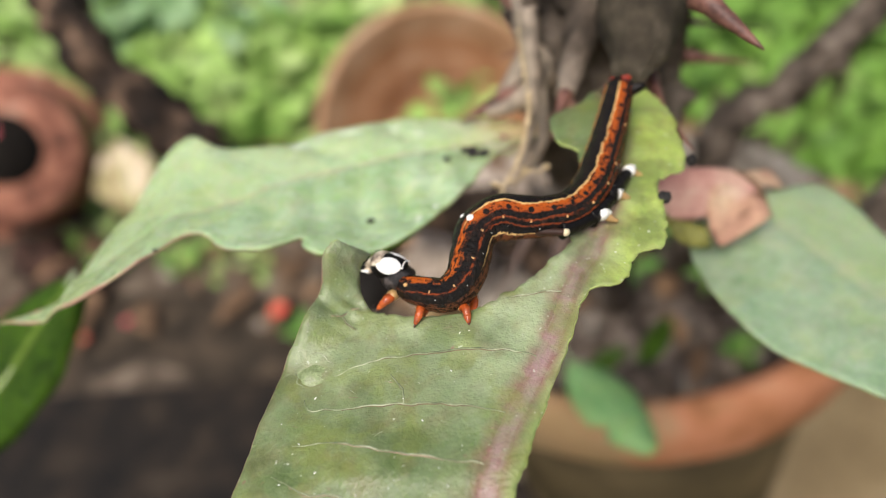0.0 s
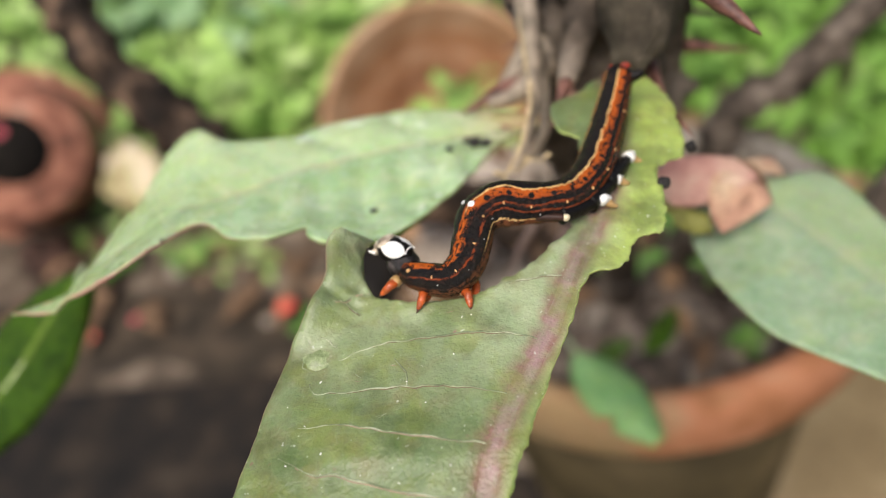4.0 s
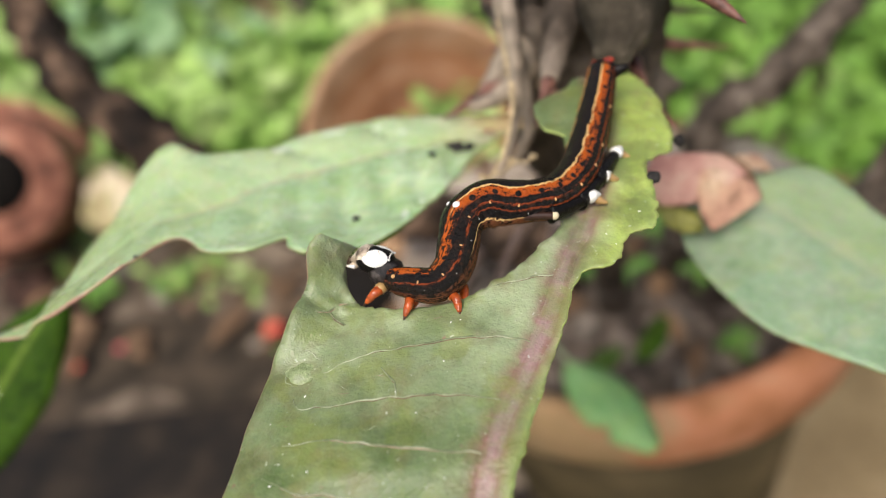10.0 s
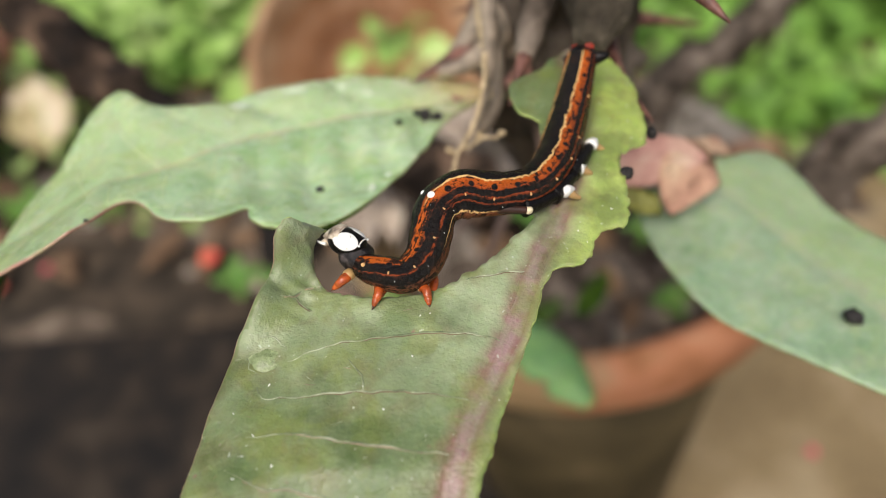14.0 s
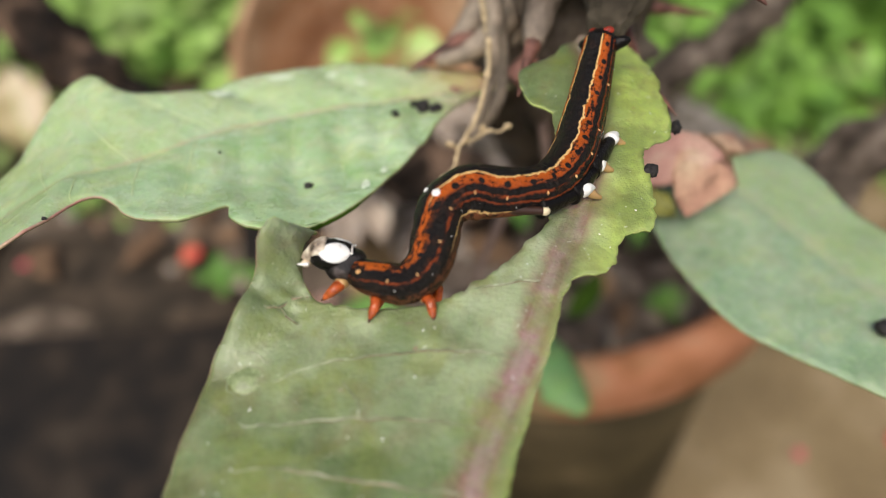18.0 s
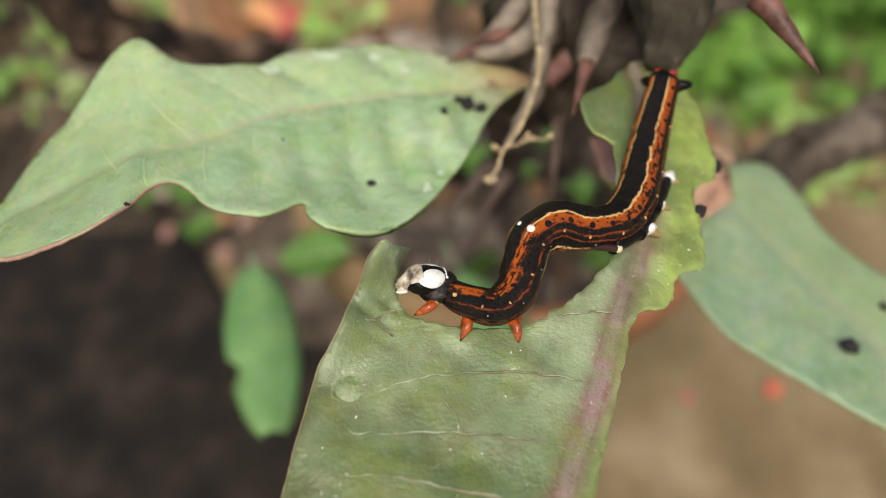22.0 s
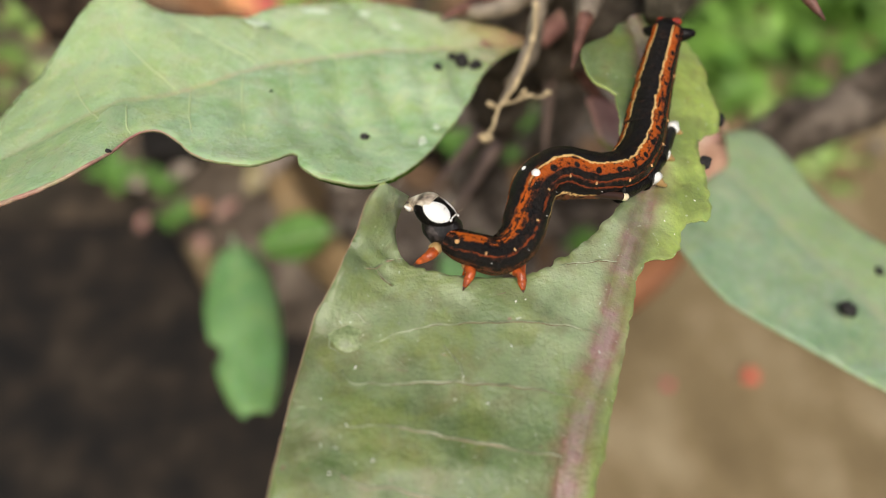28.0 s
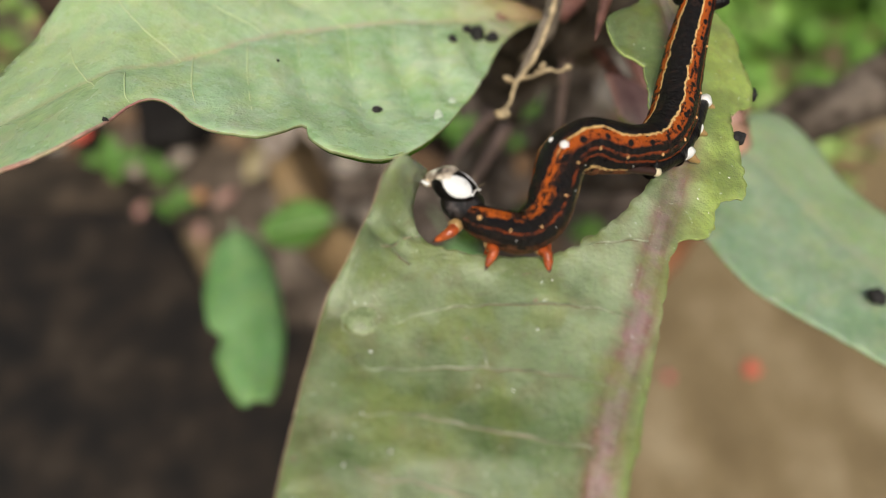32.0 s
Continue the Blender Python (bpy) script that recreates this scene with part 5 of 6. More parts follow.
# ---- the larva ----
def caterpillar():
    org = Vector((0.0, 0.047, 0.4155))
    larva = empty("caterpillar", "black and orange striped caterpillar with white spots eating the leaf", "caterpillar", m=Matrix.Translation(org))
    # the line of the body and the way its back faces, front to rear, in mm
    line = ((-10.3, 42.0, 416.0), (-8.9, 40.9, 416.4), (-6.6, 40.4, 416.2), (-4.9, 41.4, 416.9), (-4.1, 43.4, 417.9), (-3.4, 45.4, 418.8), (-1.2, 46.8, 419.1), (2.2, 46.9, 418.3), (5.2, 48.15, 417.3), (7.6, 51.2, 416.9), (9.2, 55.1, 417.0), (10.75, 59.4, 417.8), (12.15, 63.3, 419.5))
    backs = ((-0.15, 0.75, 0.65), (0.0, 0.75, 0.65), (0.0, 0.8, 0.6), (-0.4, 0.7, 0.6), (-0.75, 0.35, 0.6), (-0.6, 0.3, 0.75), (-0.45, 0.35, 0.85), (-0.4, 0.3, 0.9), (-0.45, 0.25, 0.9), (-0.55, 0.1, 0.88), (-0.55, 0, 0.86), (-0.52, -0.1, 0.86), (-0.52, -0.2, 0.86))
    radii = (1.15, 1.40, 1.62, 1.76, 1.86, 1.90, 1.90, 1.90, 1.98, 2.03, 1.96, 1.76, 1.5)
    path = smooth_path([Vector(p) for p in line], 0.22)
    n = len(path)
    run = [0.0]
    for a, b in zip(path, path[1:]):
        run.append(run[-1] + (b - a).length)
    knots = [0.0]
    for p in line[1:]:
        knots.append(run[min(range(n), key=lambda i: (path[i] - Vector(p)).length)])
    total = run[-1]

    def at(s):
        i = min(max(int(np.searchsorted(run, s)), 1), n - 1)
        t = (s - run[i - 1]) / max(run[i] - run[i - 1], 1e-9)
        p = path[i - 1].lerp(path[i], t)
        way = (path[min(i + 1, n - 1)] - path[max(i - 2, 0)]).normalized()
        b = Vector([np.interp(s, knots, [q[k] for q in backs]) for k in range(3)])
        b = (b - way * b.dot(way)).normalized()
        return p, way, b, way.cross(b), float(np.interp(s, knots, radii))

    def skin(s, a, lift=1.0):
        """A point on the skin: s mm along, a half-turns from the back (plus: the side to the camera's first place)."""
        p, way, b, side, r = at(s)
        return (p + (b * math.cos(a * math.pi) + side * math.sin(a * math.pi)) * r * lift) * MM - org

    cuts = [0.0, 1.9, 4.2, 6.8, 9.4, 12.2, 15.0, 17.8, 20.6, 23.4, 26.2, 29.0, total]
    sides = 40
    for c0, c1 in zip(cuts, cuts[1:]):
        bm = bmesh.new()
        uvl = bm.loops.layers.uv.new("UVMap")
        rows = []
        count = 12
        for i in range(count + 1):
            f = i / count
            s = c0 + (c1 - c0) * f
            p, way, b, side, r = at(s)
            swell = 0.98 + 0.025 * math.sin(math.pi * f) ** 0.7
            row = []
            for k in range(sides + 1):
                a = 2 * k / sides - 1
                q = r * swell * (1 + 0.03 * noise.noise(Vector((s * 1.2, a * 5, 2.0))))
                if abs(a) > 0.6:
                    q *= 1 + 0.34 * math.exp(-((s - 14.0) / 2.2) ** 2) * min(1.0, (abs(a) - 0.6) * 8)
                row.append((bm.verts.new((p + (b * math.cos(a * math.pi) + side * math.sin(a * math.pi)) * q) * MM - org), (s / 100, a / 2 + 0.5)))
            rows.append(row)
        for r0, r1 in zip(rows, rows[1:]):
            for k in range(sides):
                quad = (r0[k], r0[k + 1], r1[k + 1], r1[k])
                face = bm.faces.new([q[0] for q in quad])
                for lp, q in zip(face.loops, quad):
                    lp[uvl].uv = q[1]
        bmesh.ops.remove_doubles(bm, verts=bm.verts, dist=1e-7)
        part("segment", bm, M_SKIN, larva)
    # tail
    p, way, b, side, r = at(total)
    part("tail_end", ball(bmesh.new(), p * MM - org, (r * MM, r * MM, r * 0.7 * MM), Matrix.Rotation(0, 4, "X"), 20, 12), M_BLACK, larva, "black blunt tail end")
    for q in (-1, 1):
        part("tail_knob", ball(bmesh.new(), (p + way * 0.9 + side * 0.7 * q + b * 0.3) * MM - org, (0.5 * MM, 0.36 * MM, 0.34 * MM), None, 12, 8, 0.3, q), M_RED, larva, "red knob")
        a = (p + side * q * 1.0 - b * 0.5) * MM - org
        e = (p + side * q * 2.5 - b * 0.7 + way * 0.4) * MM - org
        part("tail_leg", tube(bmesh.new(), [a, (a + e) / 2, e], [0.0009, 0.0006, 0.0005, 0.0002], 12, 0.0003, 0.25, q), M_BLACK, larva)
    # white spots on the hump
    for s, a, r in ((11.2, 0.18, 0.38), (11.2, -0.03, 0.27), (10.55, 0.26, 0.20), (10.3, 0.30, 0.12)):
        part("white_spot", ball(bmesh.new(), skin(s, a, 0.93), (r * MM, r * MM, r * 0.8 * MM), None, 12, 8), M_WHITE, larva)
    rnd = random.Random(8)
    for i, (c0, c1) in enumerate(zip(cuts[1:], cuts[2:])):
        for a, f, r in ((0.46, 0.45, 0.15), (0.60, 0.7, 0.065)):
            s = c0 + (c1 - c0) * f
            p0, way, b, side, _ = at(s)
            for q in (1, -1):
                m = Matrix((way, side, b)).transposed().to_4x4()
                part("fleck", ball(bmesh.new(), skin(s, a * q, 0.99), (r * 0.6 * MM, r * MM, r * MM), m, 8, 6), M_FLECK if a < 0.5 else M_WHITE, larva)
    for q in (1, -1):
        part("fleck", ball(bmesh.new(), skin(1.2, 0.36 * q, 1.0), (0.21 * MM, 0.18 * MM, 0.17 * MM), None, 10, 8, 0.2, q), M_FLECK, larva, "orange-yellow spot behind the head")
    # fat legs at the rear, with white patches and amber feet
    for s, foot in ((15.2, (4.46, 45.1, 417.75)), (18.8, (8.5, 48.1, 416.7)), (21.4, (10.2, 51.15, 416.45)), (24.4, (12.0, 54.5, 416.15))):
        for q in (1, -1):
            p, way, b, side, r = at(s)
            root = p + side * q * r * 0.62 - b * r * 0.55
            tip = Vector(foot) if q > 0 else p - side * (r + 0.45) - b * 1.1
            out = (tip - root).normalized()
            if s > 16:
                leg = part("proleg", tube(bmesh.new(), [root * MM - org, root.lerp(tip, 0.5) * MM - org, (tip - out * 0.75) * MM - org], [0.0010, 0.0008, 0.00045], 14, 0.0003), M_BLACK, larva)
                part("white_patch", tube(bmesh.new(), [(tip - out * 0.9) * MM - org, (tip - out * 0.1) * MM - org, (tip + out * 0.45 + Vector((0.15 * q, -0.1, -0.05))) * MM - org], [0.00052, 0.00064, 0.00056, 0.00034, 0.00010], 14, 0.00012, 0.15, s), M_WHITE, leg, "white patch")
                f2 = tip + out * 0.25 + Vector((0.42 * q, -0.48, -0.60))
                part("foot", tube(bmesh.new(), [(tip + Vector((0, 0, -0.35))) * MM - org, f2 * MM - org, (f2 + Vector((0.42 * q, -0.12, -0.10))) * MM - org], [0.00045, 0.00040, 0.00016], 10, 0.0003), M_AMBER, leg, "amber gripping foot")
            else:
                leg = part("proleg", tube(bmesh.new(), [root * MM - org, root.lerp(tip, 0.6) * MM - org, tip * MM - org], [0.0006, 0.00042, 0.0003], 12, 0.0003), M_BELLY, larva)
                part("white_patch", ball(bmesh.new(), tip * MM - org, (0.00040, 0.00036, 0.00036), None, 12, 8), M_CREAM2, leg, "cream tip")
    # jointed front legs gripping the bitten edge
    for root, knee, tip in (((-11.3, 41.5, 415.7), (-12.0, 40.5, 416.0), (-13.2, 40.3, 414.9)), ((-8.9, 40.3, 415.3), (-8.9, 38.9, 416.0), (-9.55, 37.7, 415.35)), ((-5.5, 40.0, 415.4), (-4.85, 38.7, 415.9), (-4.7, 37.4, 415.25))):
        root, knee, tip = Vector(root), Vector(knee), Vector(tip)
        leg = part("front_leg", tube(bmesh.new(), [v * MM - org for v in (root.lerp(knee, 0.45), knee, knee.lerp(tip, 0.35))], [0.00048, 0.00041, 0.00035], 14, 0.0002, 0.12, root.x), M_LEG, larva)
        part("joint", tube(bmesh.new(), [v * MM - org for v in (root, root.lerp(knee, 0.35), root.lerp(knee, 0.6))], [0.00050, 0.00056, 0.00046], 14, 0.0002, 0.15, root.x), M_AMBER, leg, "amber upper joint")
        part("shin", tube(bmesh.new(), [v * MM - org for v in (knee.lerp(tip, 0.22), knee.lerp(tip, 0.5), knee.lerp(tip, 0.78))], [0.00036, 0.00030, 0.00016], 14, 0.0002, 0.12, tip.x), M_LEG, leg)
        part("claw", tube(bmesh.new(), [v * MM - org for v in (knee.lerp(tip, 0.72), knee.lerp(tip, 0.9), tip)], [0.00016, 0.00010, 0.00003], 10, 0.0001), M_CLAW, leg)
        if root.x < -10:
            continue
        far = Vector((0.6, 2.4, -1.6))
        leg = part("front_leg", tube(bmesh.new(), [v * MM - org for v in (root + far, knee + far * 0.9, tip + Vector((0, 0.7, -0.8)))], [0.00055, 0.00045, 0.0001], 10, 0.0003), M_LEG, larva)
    # neck and head, made about their own origins
    neck = part("neck", ball(bmesh.new(), (0.35 * MM, 0, 0), (1.7 * MM, 1.5 * MM, 1.48 * MM), None, 24, 16, 0.12, 3.0), M_NECK, larva, "grey-black mottled neck shield")
    head = part("head", ball(bmesh.new(), (0, 0, 0), (1.9 * MM, 1.4 * MM, 1.18 * MM), None, 28, 20, 0.04, 1.0), M_BLACK, larva)
    for q in (1, -1):
        aim = Vector((-0.26, 0.74 * q, 0.58)).normalized()
        e1 = (Vector((1, 0, 0)) - aim * aim.x).normalized()
        e2 = aim.cross(e1)
        bm = bmesh.new()
        rings = []
        for i in range(9):
            row = []
            for k in range(36):
                t = 2 * math.pi * k / 36
                w = i / 8
                d = (aim + e1 * 0.82 * w * math.cos(t) + e2 * 0.70 * w * math.sin(t) * (1 - 0.10 * math.cos(t) - 0.16 * math.cos(2 * t))).normalized()
                lift = 1.035 - 0.03 * w ** 6
                row.append(bm.verts.new(Vector((d.x * 1.9, d.y * 1.4, d.z * 1.18)) * MM * lift))
            rings.append(row)
        for r0, r1 in zip(rings, rings[1:]):
            for k in range(36):
                bm.faces.new((r0[k], r0[(k + 1) % 36], r1[(k + 1) % 36], r1[k]))
        bmesh.ops.remove_doubles(bm, verts=bm.verts, dist=1e-8)
        bmesh.ops.recalc_face_normals(bm, faces=bm.faces)
        part("cheek_patch", bm, M_WHITE, head, "white cheek patch")
        part("white_spot", ball(bmesh.new(), (-1.68 * MM, 0.66 * q * MM, 0.42 * MM), (0.12 * MM, 0.12 * MM, 0.11 * MM), None, 10, 8, 0.2, q), M_WHITE, head)
        part("mandible", ball(bmesh.new(), (2.05 * MM, 0.36 * q * MM, -0.55 * MM), (0.42 * MM, 0.32 * MM, 0.32 * MM), None, 14, 10, 0.25, q), M_CREAM, head, "cream jaw")
        part("feeler", tube(bmesh.new(), [(1.7 * MM, 0.8 * q * MM, -0.4 * MM), (2.3 * MM, 0.9 * q * MM, -0.35 * MM), (2.6 * MM, 0.8 * q * MM, -0.35 * MM)], [0.00018, 0.00012, 0.00004], 8, 0.0002), M_WHITE, head, "pale feeler")
    snout = [Vector((x, 0, z)) * MM for x, z in ((0.30, 0.24), (0.9, 0.22), (1.5, 0.06), (2.0, -0.08), (2.35, -0.18), (2.5, -0.22))]
    part("face", tube(bmesh.new(), snout, [0.00122, 0.00118, 0.00100, 0.00074, 0.00044, 0.00012], 24, 0.00012, 0.10, 5.0, 0.95), M_FACE, head, "mottled cream face")
    crest = [Vector((-1.66 * MM, 0.78 * math.sin(t) * MM, 0.68 * math.cos(t) * MM)) for t in [-1.0 + 2.0 * i / 14 for i in range(15)]]
    part("pale_line", tube(bmesh.new(), crest, [0.00003, 0.00006, 0.00007, 0.00006, 0.00003], 8, None, 0.5, 1.0), M_WHITE, head, "thin white line behind the head")
    for i in range(8):
        d = Vector((rnd.uniform(-0.9, 0.7), rnd.uniform(-0.9, 0.9), rnd.uniform(0.1, 1.0))).normalized()
        p = Vector((d.x * 1.75, d.y * 1.38, d.z * 1.12)) * MM
        part("bristle", tube(bmesh.new(), [p, p + (d + Vector((0.3, 0, 0.2))).normalized() * rnd.uniform(0.5, 0.8) * MM], [0.00002, 0.00001], 5), M_TWIG, head)
    return larva, org, head, neck


M_BELLY = plain("brown_belly", (0.035, 0.015, 0.009), 0.4, vary=0.4)
M_CREAM2 = plain("cream_tip", (0.72, 0.62, 0.40), 0.5, vary=0.15)
LARVA, LARVA_AT, HEAD, NECK = caterpillar()


# ---- weeds, litter, petals and pebbles ----
def weeds(label, clumps, seed, size, mat):
    """Low leafy weeds: small cupped oval leaves on thin stalks, in clumps (x, y, spread, count, height)."""
    rnd = random.Random(seed)
    vs, fs = [], []
    for cx, cy, spread, count, high in clumps:
        for _ in range(count):
            r, a = spread * math.sqrt(rnd.random()), rnd.uniform(0, 6.283)
            base = Vector((cx + r * math.cos(a), cy + r * math.sin(a), 0.0))
            top = base + Vector((rnd.uniform(-0.02, 0.02), rnd.uniform(-0.02, 0.02), high * rnd.uniform(0.25, 1.0)))
            turn = Euler((rnd.uniform(-0.7, 0.7), rnd.uniform(-0.7, 0.7), rnd.uniform(0, 6.283))).to_matrix()
            n0, n, w = len(vs), size * rnd.uniform(0.6, 1.3), rnd.uniform(0.5, 0.85)
            for t, q in ((0, 0), (0.25, 0.8), (0.6, 1.0), (0.9, 0.55), (1.0, 0.0)):
                for sgn in (-1, 0, 1):
                    vs.append(top + turn @ Vector((n * (t - 0.2), sgn * q * w * n * 0.5, n * (0.10 * abs(sgn) * q - 0.25 * t * t))))
            for i in range(4):
                for k in range(2):
                    b = n0 + 3 * i + k
                    fs.append((b, b + 1, b + 4, b + 3))
            b = len(vs)
            vs += [base, base + Vector((0.0015, 0, 0)), top + Vector((0.0012, 0, 0)), top, base + Vector((0, 0.0015, 0)), top + Vector((0, 0.0012, 0))]
            fs += [(b, b + 1, b + 2, b + 3), (b, b + 4, b + 5, b + 3)]
    me = bpy.data.meshes.new("weeds")
    me.from_pydata([tuple(v) for v in vs], [], fs)
    me.materials.append(mat)
    return tagged(new("weeds", me), label, "weeds", kind="stuff")


def many(seed, box, count, spread, size, high):
    rnd = random.Random(seed)
    return [(rnd.uniform(box[0], box[2]), rnd.uniform(box[1], box[3]), spread, size, high * rnd.uniform(0.6, 1.2)) for _ in range(count)]


weeds("bright green low leafy weeds covering the ground", many(1, (-1.2, 0.66, -0.22, 2.0), 110, 0.11, 36, 0.07) + many(2, (-0.46, 0.58, -0.20, 0.78), 14, 0.05, 28, 0.07) + many(7, (-0.24, 0.68, 0.08, 1.7), 26, 0.10, 36, 0.07), 11, 0.038, M_WEED)
weeds("bright green low leafy weeds beyond the pot", many(3, (0.10, 0.58, 1.3, 2.0), 110, 0.11, 40, 0.06) + many(4, (0.26, 0.47, 0.62, 0.75), 18, 0.05, 30, 0.04), 12, 0.034, M_WEED2)
weeds("bluish green leafy weeds among the bright ones", [(-0.44, 0.81, 0.07, 40, 0.10), (-0.33, 0.77, 0.05, 18, 0.09), (-0.42, 0.88, 0.08, 30, 0.10)], 15, 0.045, M_WEED3)
weeds("tall bright green weed standing before the tipped pot", [(-0.031, 0.447, 0.020, 24, 0.170)], 16, 0.026, M_WEED)
weeds("sparse small green weeds in the litter", many(5, (-0.42, 0.44, -0.16, 0.56), 9, 0.03, 12, 0.02) + many(6, (0.14, 0.34, 0.5, 0.48), 8, 0.03, 10, 0.015) + [(*(-0.05793, 0.62304, 0.05000)[:2], 0.03, 30, 0.06)], 13, 0.016, M_WEED)


def litter_leaf(p, n, w, mat, rz, rx, label, name="dry_leaf", category="dry leaf"):
    bm = bmesh.new()
    rows = []
    for i in range(11):
        t = i / 10
        ww = 0.5 * w * math.sin(math.pi * (0.05 + 0.9 * t)) ** 0.8
        rows.append([bm.verts.new((n * (t - 0.5), ww * q, 0.12 * n * (q * q) * math.sin(3 * t) + 0.05 * n * noise.noise(Vector((t * 3, q, p[0] * 50))))) for q in (-1, -0.5, 0, 0.5, 1)])
    for a, b in zip(rows, rows[1:]):
        for k in range(4):
            bm.faces.new((a[k], a[k + 1], b[k + 1], b[k]))
    m = Matrix.Translation(p) @ pose(0, 0, 0, rx, 0, rz)
    if name == "petal":
        ob = tagged(part(name, bm, mat), label, category, "fallen petals")
        ob.modifiers.new("thickness", "SOLIDIFY").thickness = 0.0006
        ob.matrix_world = m
        return ob
    leaf = empty(name, label, category, "fallen bits round the pots", m=m)
    part("blade", bm, mat, leaf).modifiers.new("thickness", "SOLIDIFY").thickness = 0.0006
    part("leaf_stalk", tube(bmesh.new(), [Vector((n * 0.4, 0, 0.001)), Vector((-n * 0.45, 0, 0.001)), Vector((-n * 0.7, n * 0.03, 0.0))], [n * 0.006, n * 0.012, n * 0.014], 6), mat, leaf)
    return leaf


rnd = random.Random(21)
for i in range(34):
    x, y = rnd.uniform(-0.46, -0.02), rnd.uniform(0.36, 0.60)
    litter_leaf((x, y, 0.012), rnd.uniform(0.02, 0.05), rnd.uniform(0.012, 0.025), M_DRY, rnd.uniform(0, 360), rnd.uniform(-25, 25), "curled dry brown leaf lying on the ground")
for i in range(16):
    x, y = rnd.uniform(0.15, 0.6), rnd.uniform(0.36, 0.6)
    litter_leaf((x, y, 0.008), rnd.uniform(0.02, 0.045), rnd.uniform(0.012, 0.025), M_DRY, rnd.uniform(0, 360), rnd.uniform(-25, 25), "curled dry brown leaf lying on the ground")
for i in range(6):
    a, r = rnd.uniform(0, 6.28), 0.062 * math.sqrt(rnd.random())
    litter_leaf(POT @ Vector((r * math.cos(a), r * math.sin(a), 0.226)), rnd.uniform(0.012, 0.028), rnd.uniform(0.006, 0.013), M_DRY, rnd.uniform(0, 360), rnd.uniform(-25, 25), "small dry leaf lying on the potting soil")
for p, n, mat in (((-0.199, 0.3674, 0.020), 0.016, M_PETAL), ((0.2822, 0.1816, 0.004), 0.012, M_PETAL), ((-0.33199, 0.36982, 0.02000), 0.008, M_PINK), ((-0.36495, 0.35560, 0.02000), 0.006, M_PETAL), ((0.21699, 0.17752, 0.00300), 0.007, M_PINK), ((0.06204, 0.20801, 0.22600), 0.010, M_PINK)):
    litter_leaf(p, n, n * 0.9, mat, 30, 0, "small fallen red petal on the ground" if mat is M_PETAL else "small fallen pink petal among litter", "petal", "petal")
for p, n, rz in (((-0.0527, 0.5518, 0.0150), 0.050, 20), ((-0.0792, 0.5334, 0.0150), 0.040, 70), ((-0.0344, 0.5613, 0.0150), 0.040, -30)):
    litter_leaf(p, n, n * 0.7, M_PINK, rz, 25, "large pink petal fallen before the tipped pot", "petal", "petal")
for p, n, rz in (((-0.1296, 0.5477, 0.0200), 0.060, -20), ((-0.1006, 0.5338, 0.0200), 0.055, -35)):
    litter_leaf(p, n, n * 0.4, M_YELLOW if rz == -20 else M_ORANGE, rz, 20, "yellow-orange curled leaf lying before the tipped pot")
litter_leaf((-0.40258, 0.45622, 0.16475), 0.009, 0.008, M_PINK, 20, 60, "small pink petal stuck in the drain hole", "petal", "petal")
litter_leaf((-0.22016, 0.67539, 0.02000), 0.028, 0.026, M_WHITE, 0, 5, "small pale petal lying among the weeds", "petal", "petal")
litter_leaf((-0.24034, 0.60089, 0.01500), 0.028, 0.02, M_ORANGE, 20, 10, "orange withered leaf on the ground")
for i in range(70):
    if i < 40:
        a, r = rnd.uniform(0, 6.28), 0.066 * math.sqrt(rnd.random())
        p, s = POT @ Vector((r * math.cos(a), r * math.sin(a), 0.223)), rnd.uniform(0.002, 0.006)
    else:
        p, s = Vector((rnd.uniform(-0.4, 0.5), rnd.uniform(0.36, 0.6), 0.004)), rnd.uniform(0.004, 0.012)
    bm = ball(bmesh.new(), (0, 0, 0), (s, s * rnd.uniform(0.6, 1), s * 0.6), None, 10, 7, 0.5, i)
    ob = tagged(part("pebble", bm, M_PEBBLE), "small rough grey-brown pebble on the soil" if i < 40 else "small rough grey-brown pebble on the ground", "pebble", "pebbles")
    ob.matrix_world = Matrix.Translation(p) @ pose(0, 0, 0, 0, 0, rnd.uniform(0, 360))
# black lump added to fill a dark patch that shows through the bite
stone = ball(bmesh.new(), (0, 0, 0), (0.042, 0.034, 0.020), None, 28, 18, 0.35, 9.0)
tagged(part("stone", stone, M_BLACK_LUMP), "black lump on the ground filling a dark patch", "stone").matrix_world = pose(-0.1335, 0.3969, 0.012, 0, 0, 50)
for i, (x, y, r) in enumerate(((-0.455, 0.470, 0.030), (-0.425, 0.430, 0.026), (-0.400, 0.452, 0.020), (-0.385, 0.425, 0.016), (-0.440, 0.405, 0.022))):
    shard = ball(bmesh.new(), (0, 0, 0), (r, r * 0.8, r * 0.5), None, 14, 9, 0.7, 20.0 + i)
    tagged(part("clay_shard", shard, M_SHARD), "broken reddish clay lump beside the fallen pot", "shard", "broken clay").matrix_world = pose(x, y, r * 0.3, 10 * i, 12, 40 * i)
tagged(part("garden_stake", tube(bmesh.new(), [Vector((-0.215, 0.83, -0.02)), Vector((-0.212, 0.85, 0.10)), Vector((-0.208, 0.865, 0.30))], [0.013, 0.012, 0.011], 14, 0.02, 0.12, 3.0), M_BARK_G), "grey weathered stake standing among the weeds", "stake")
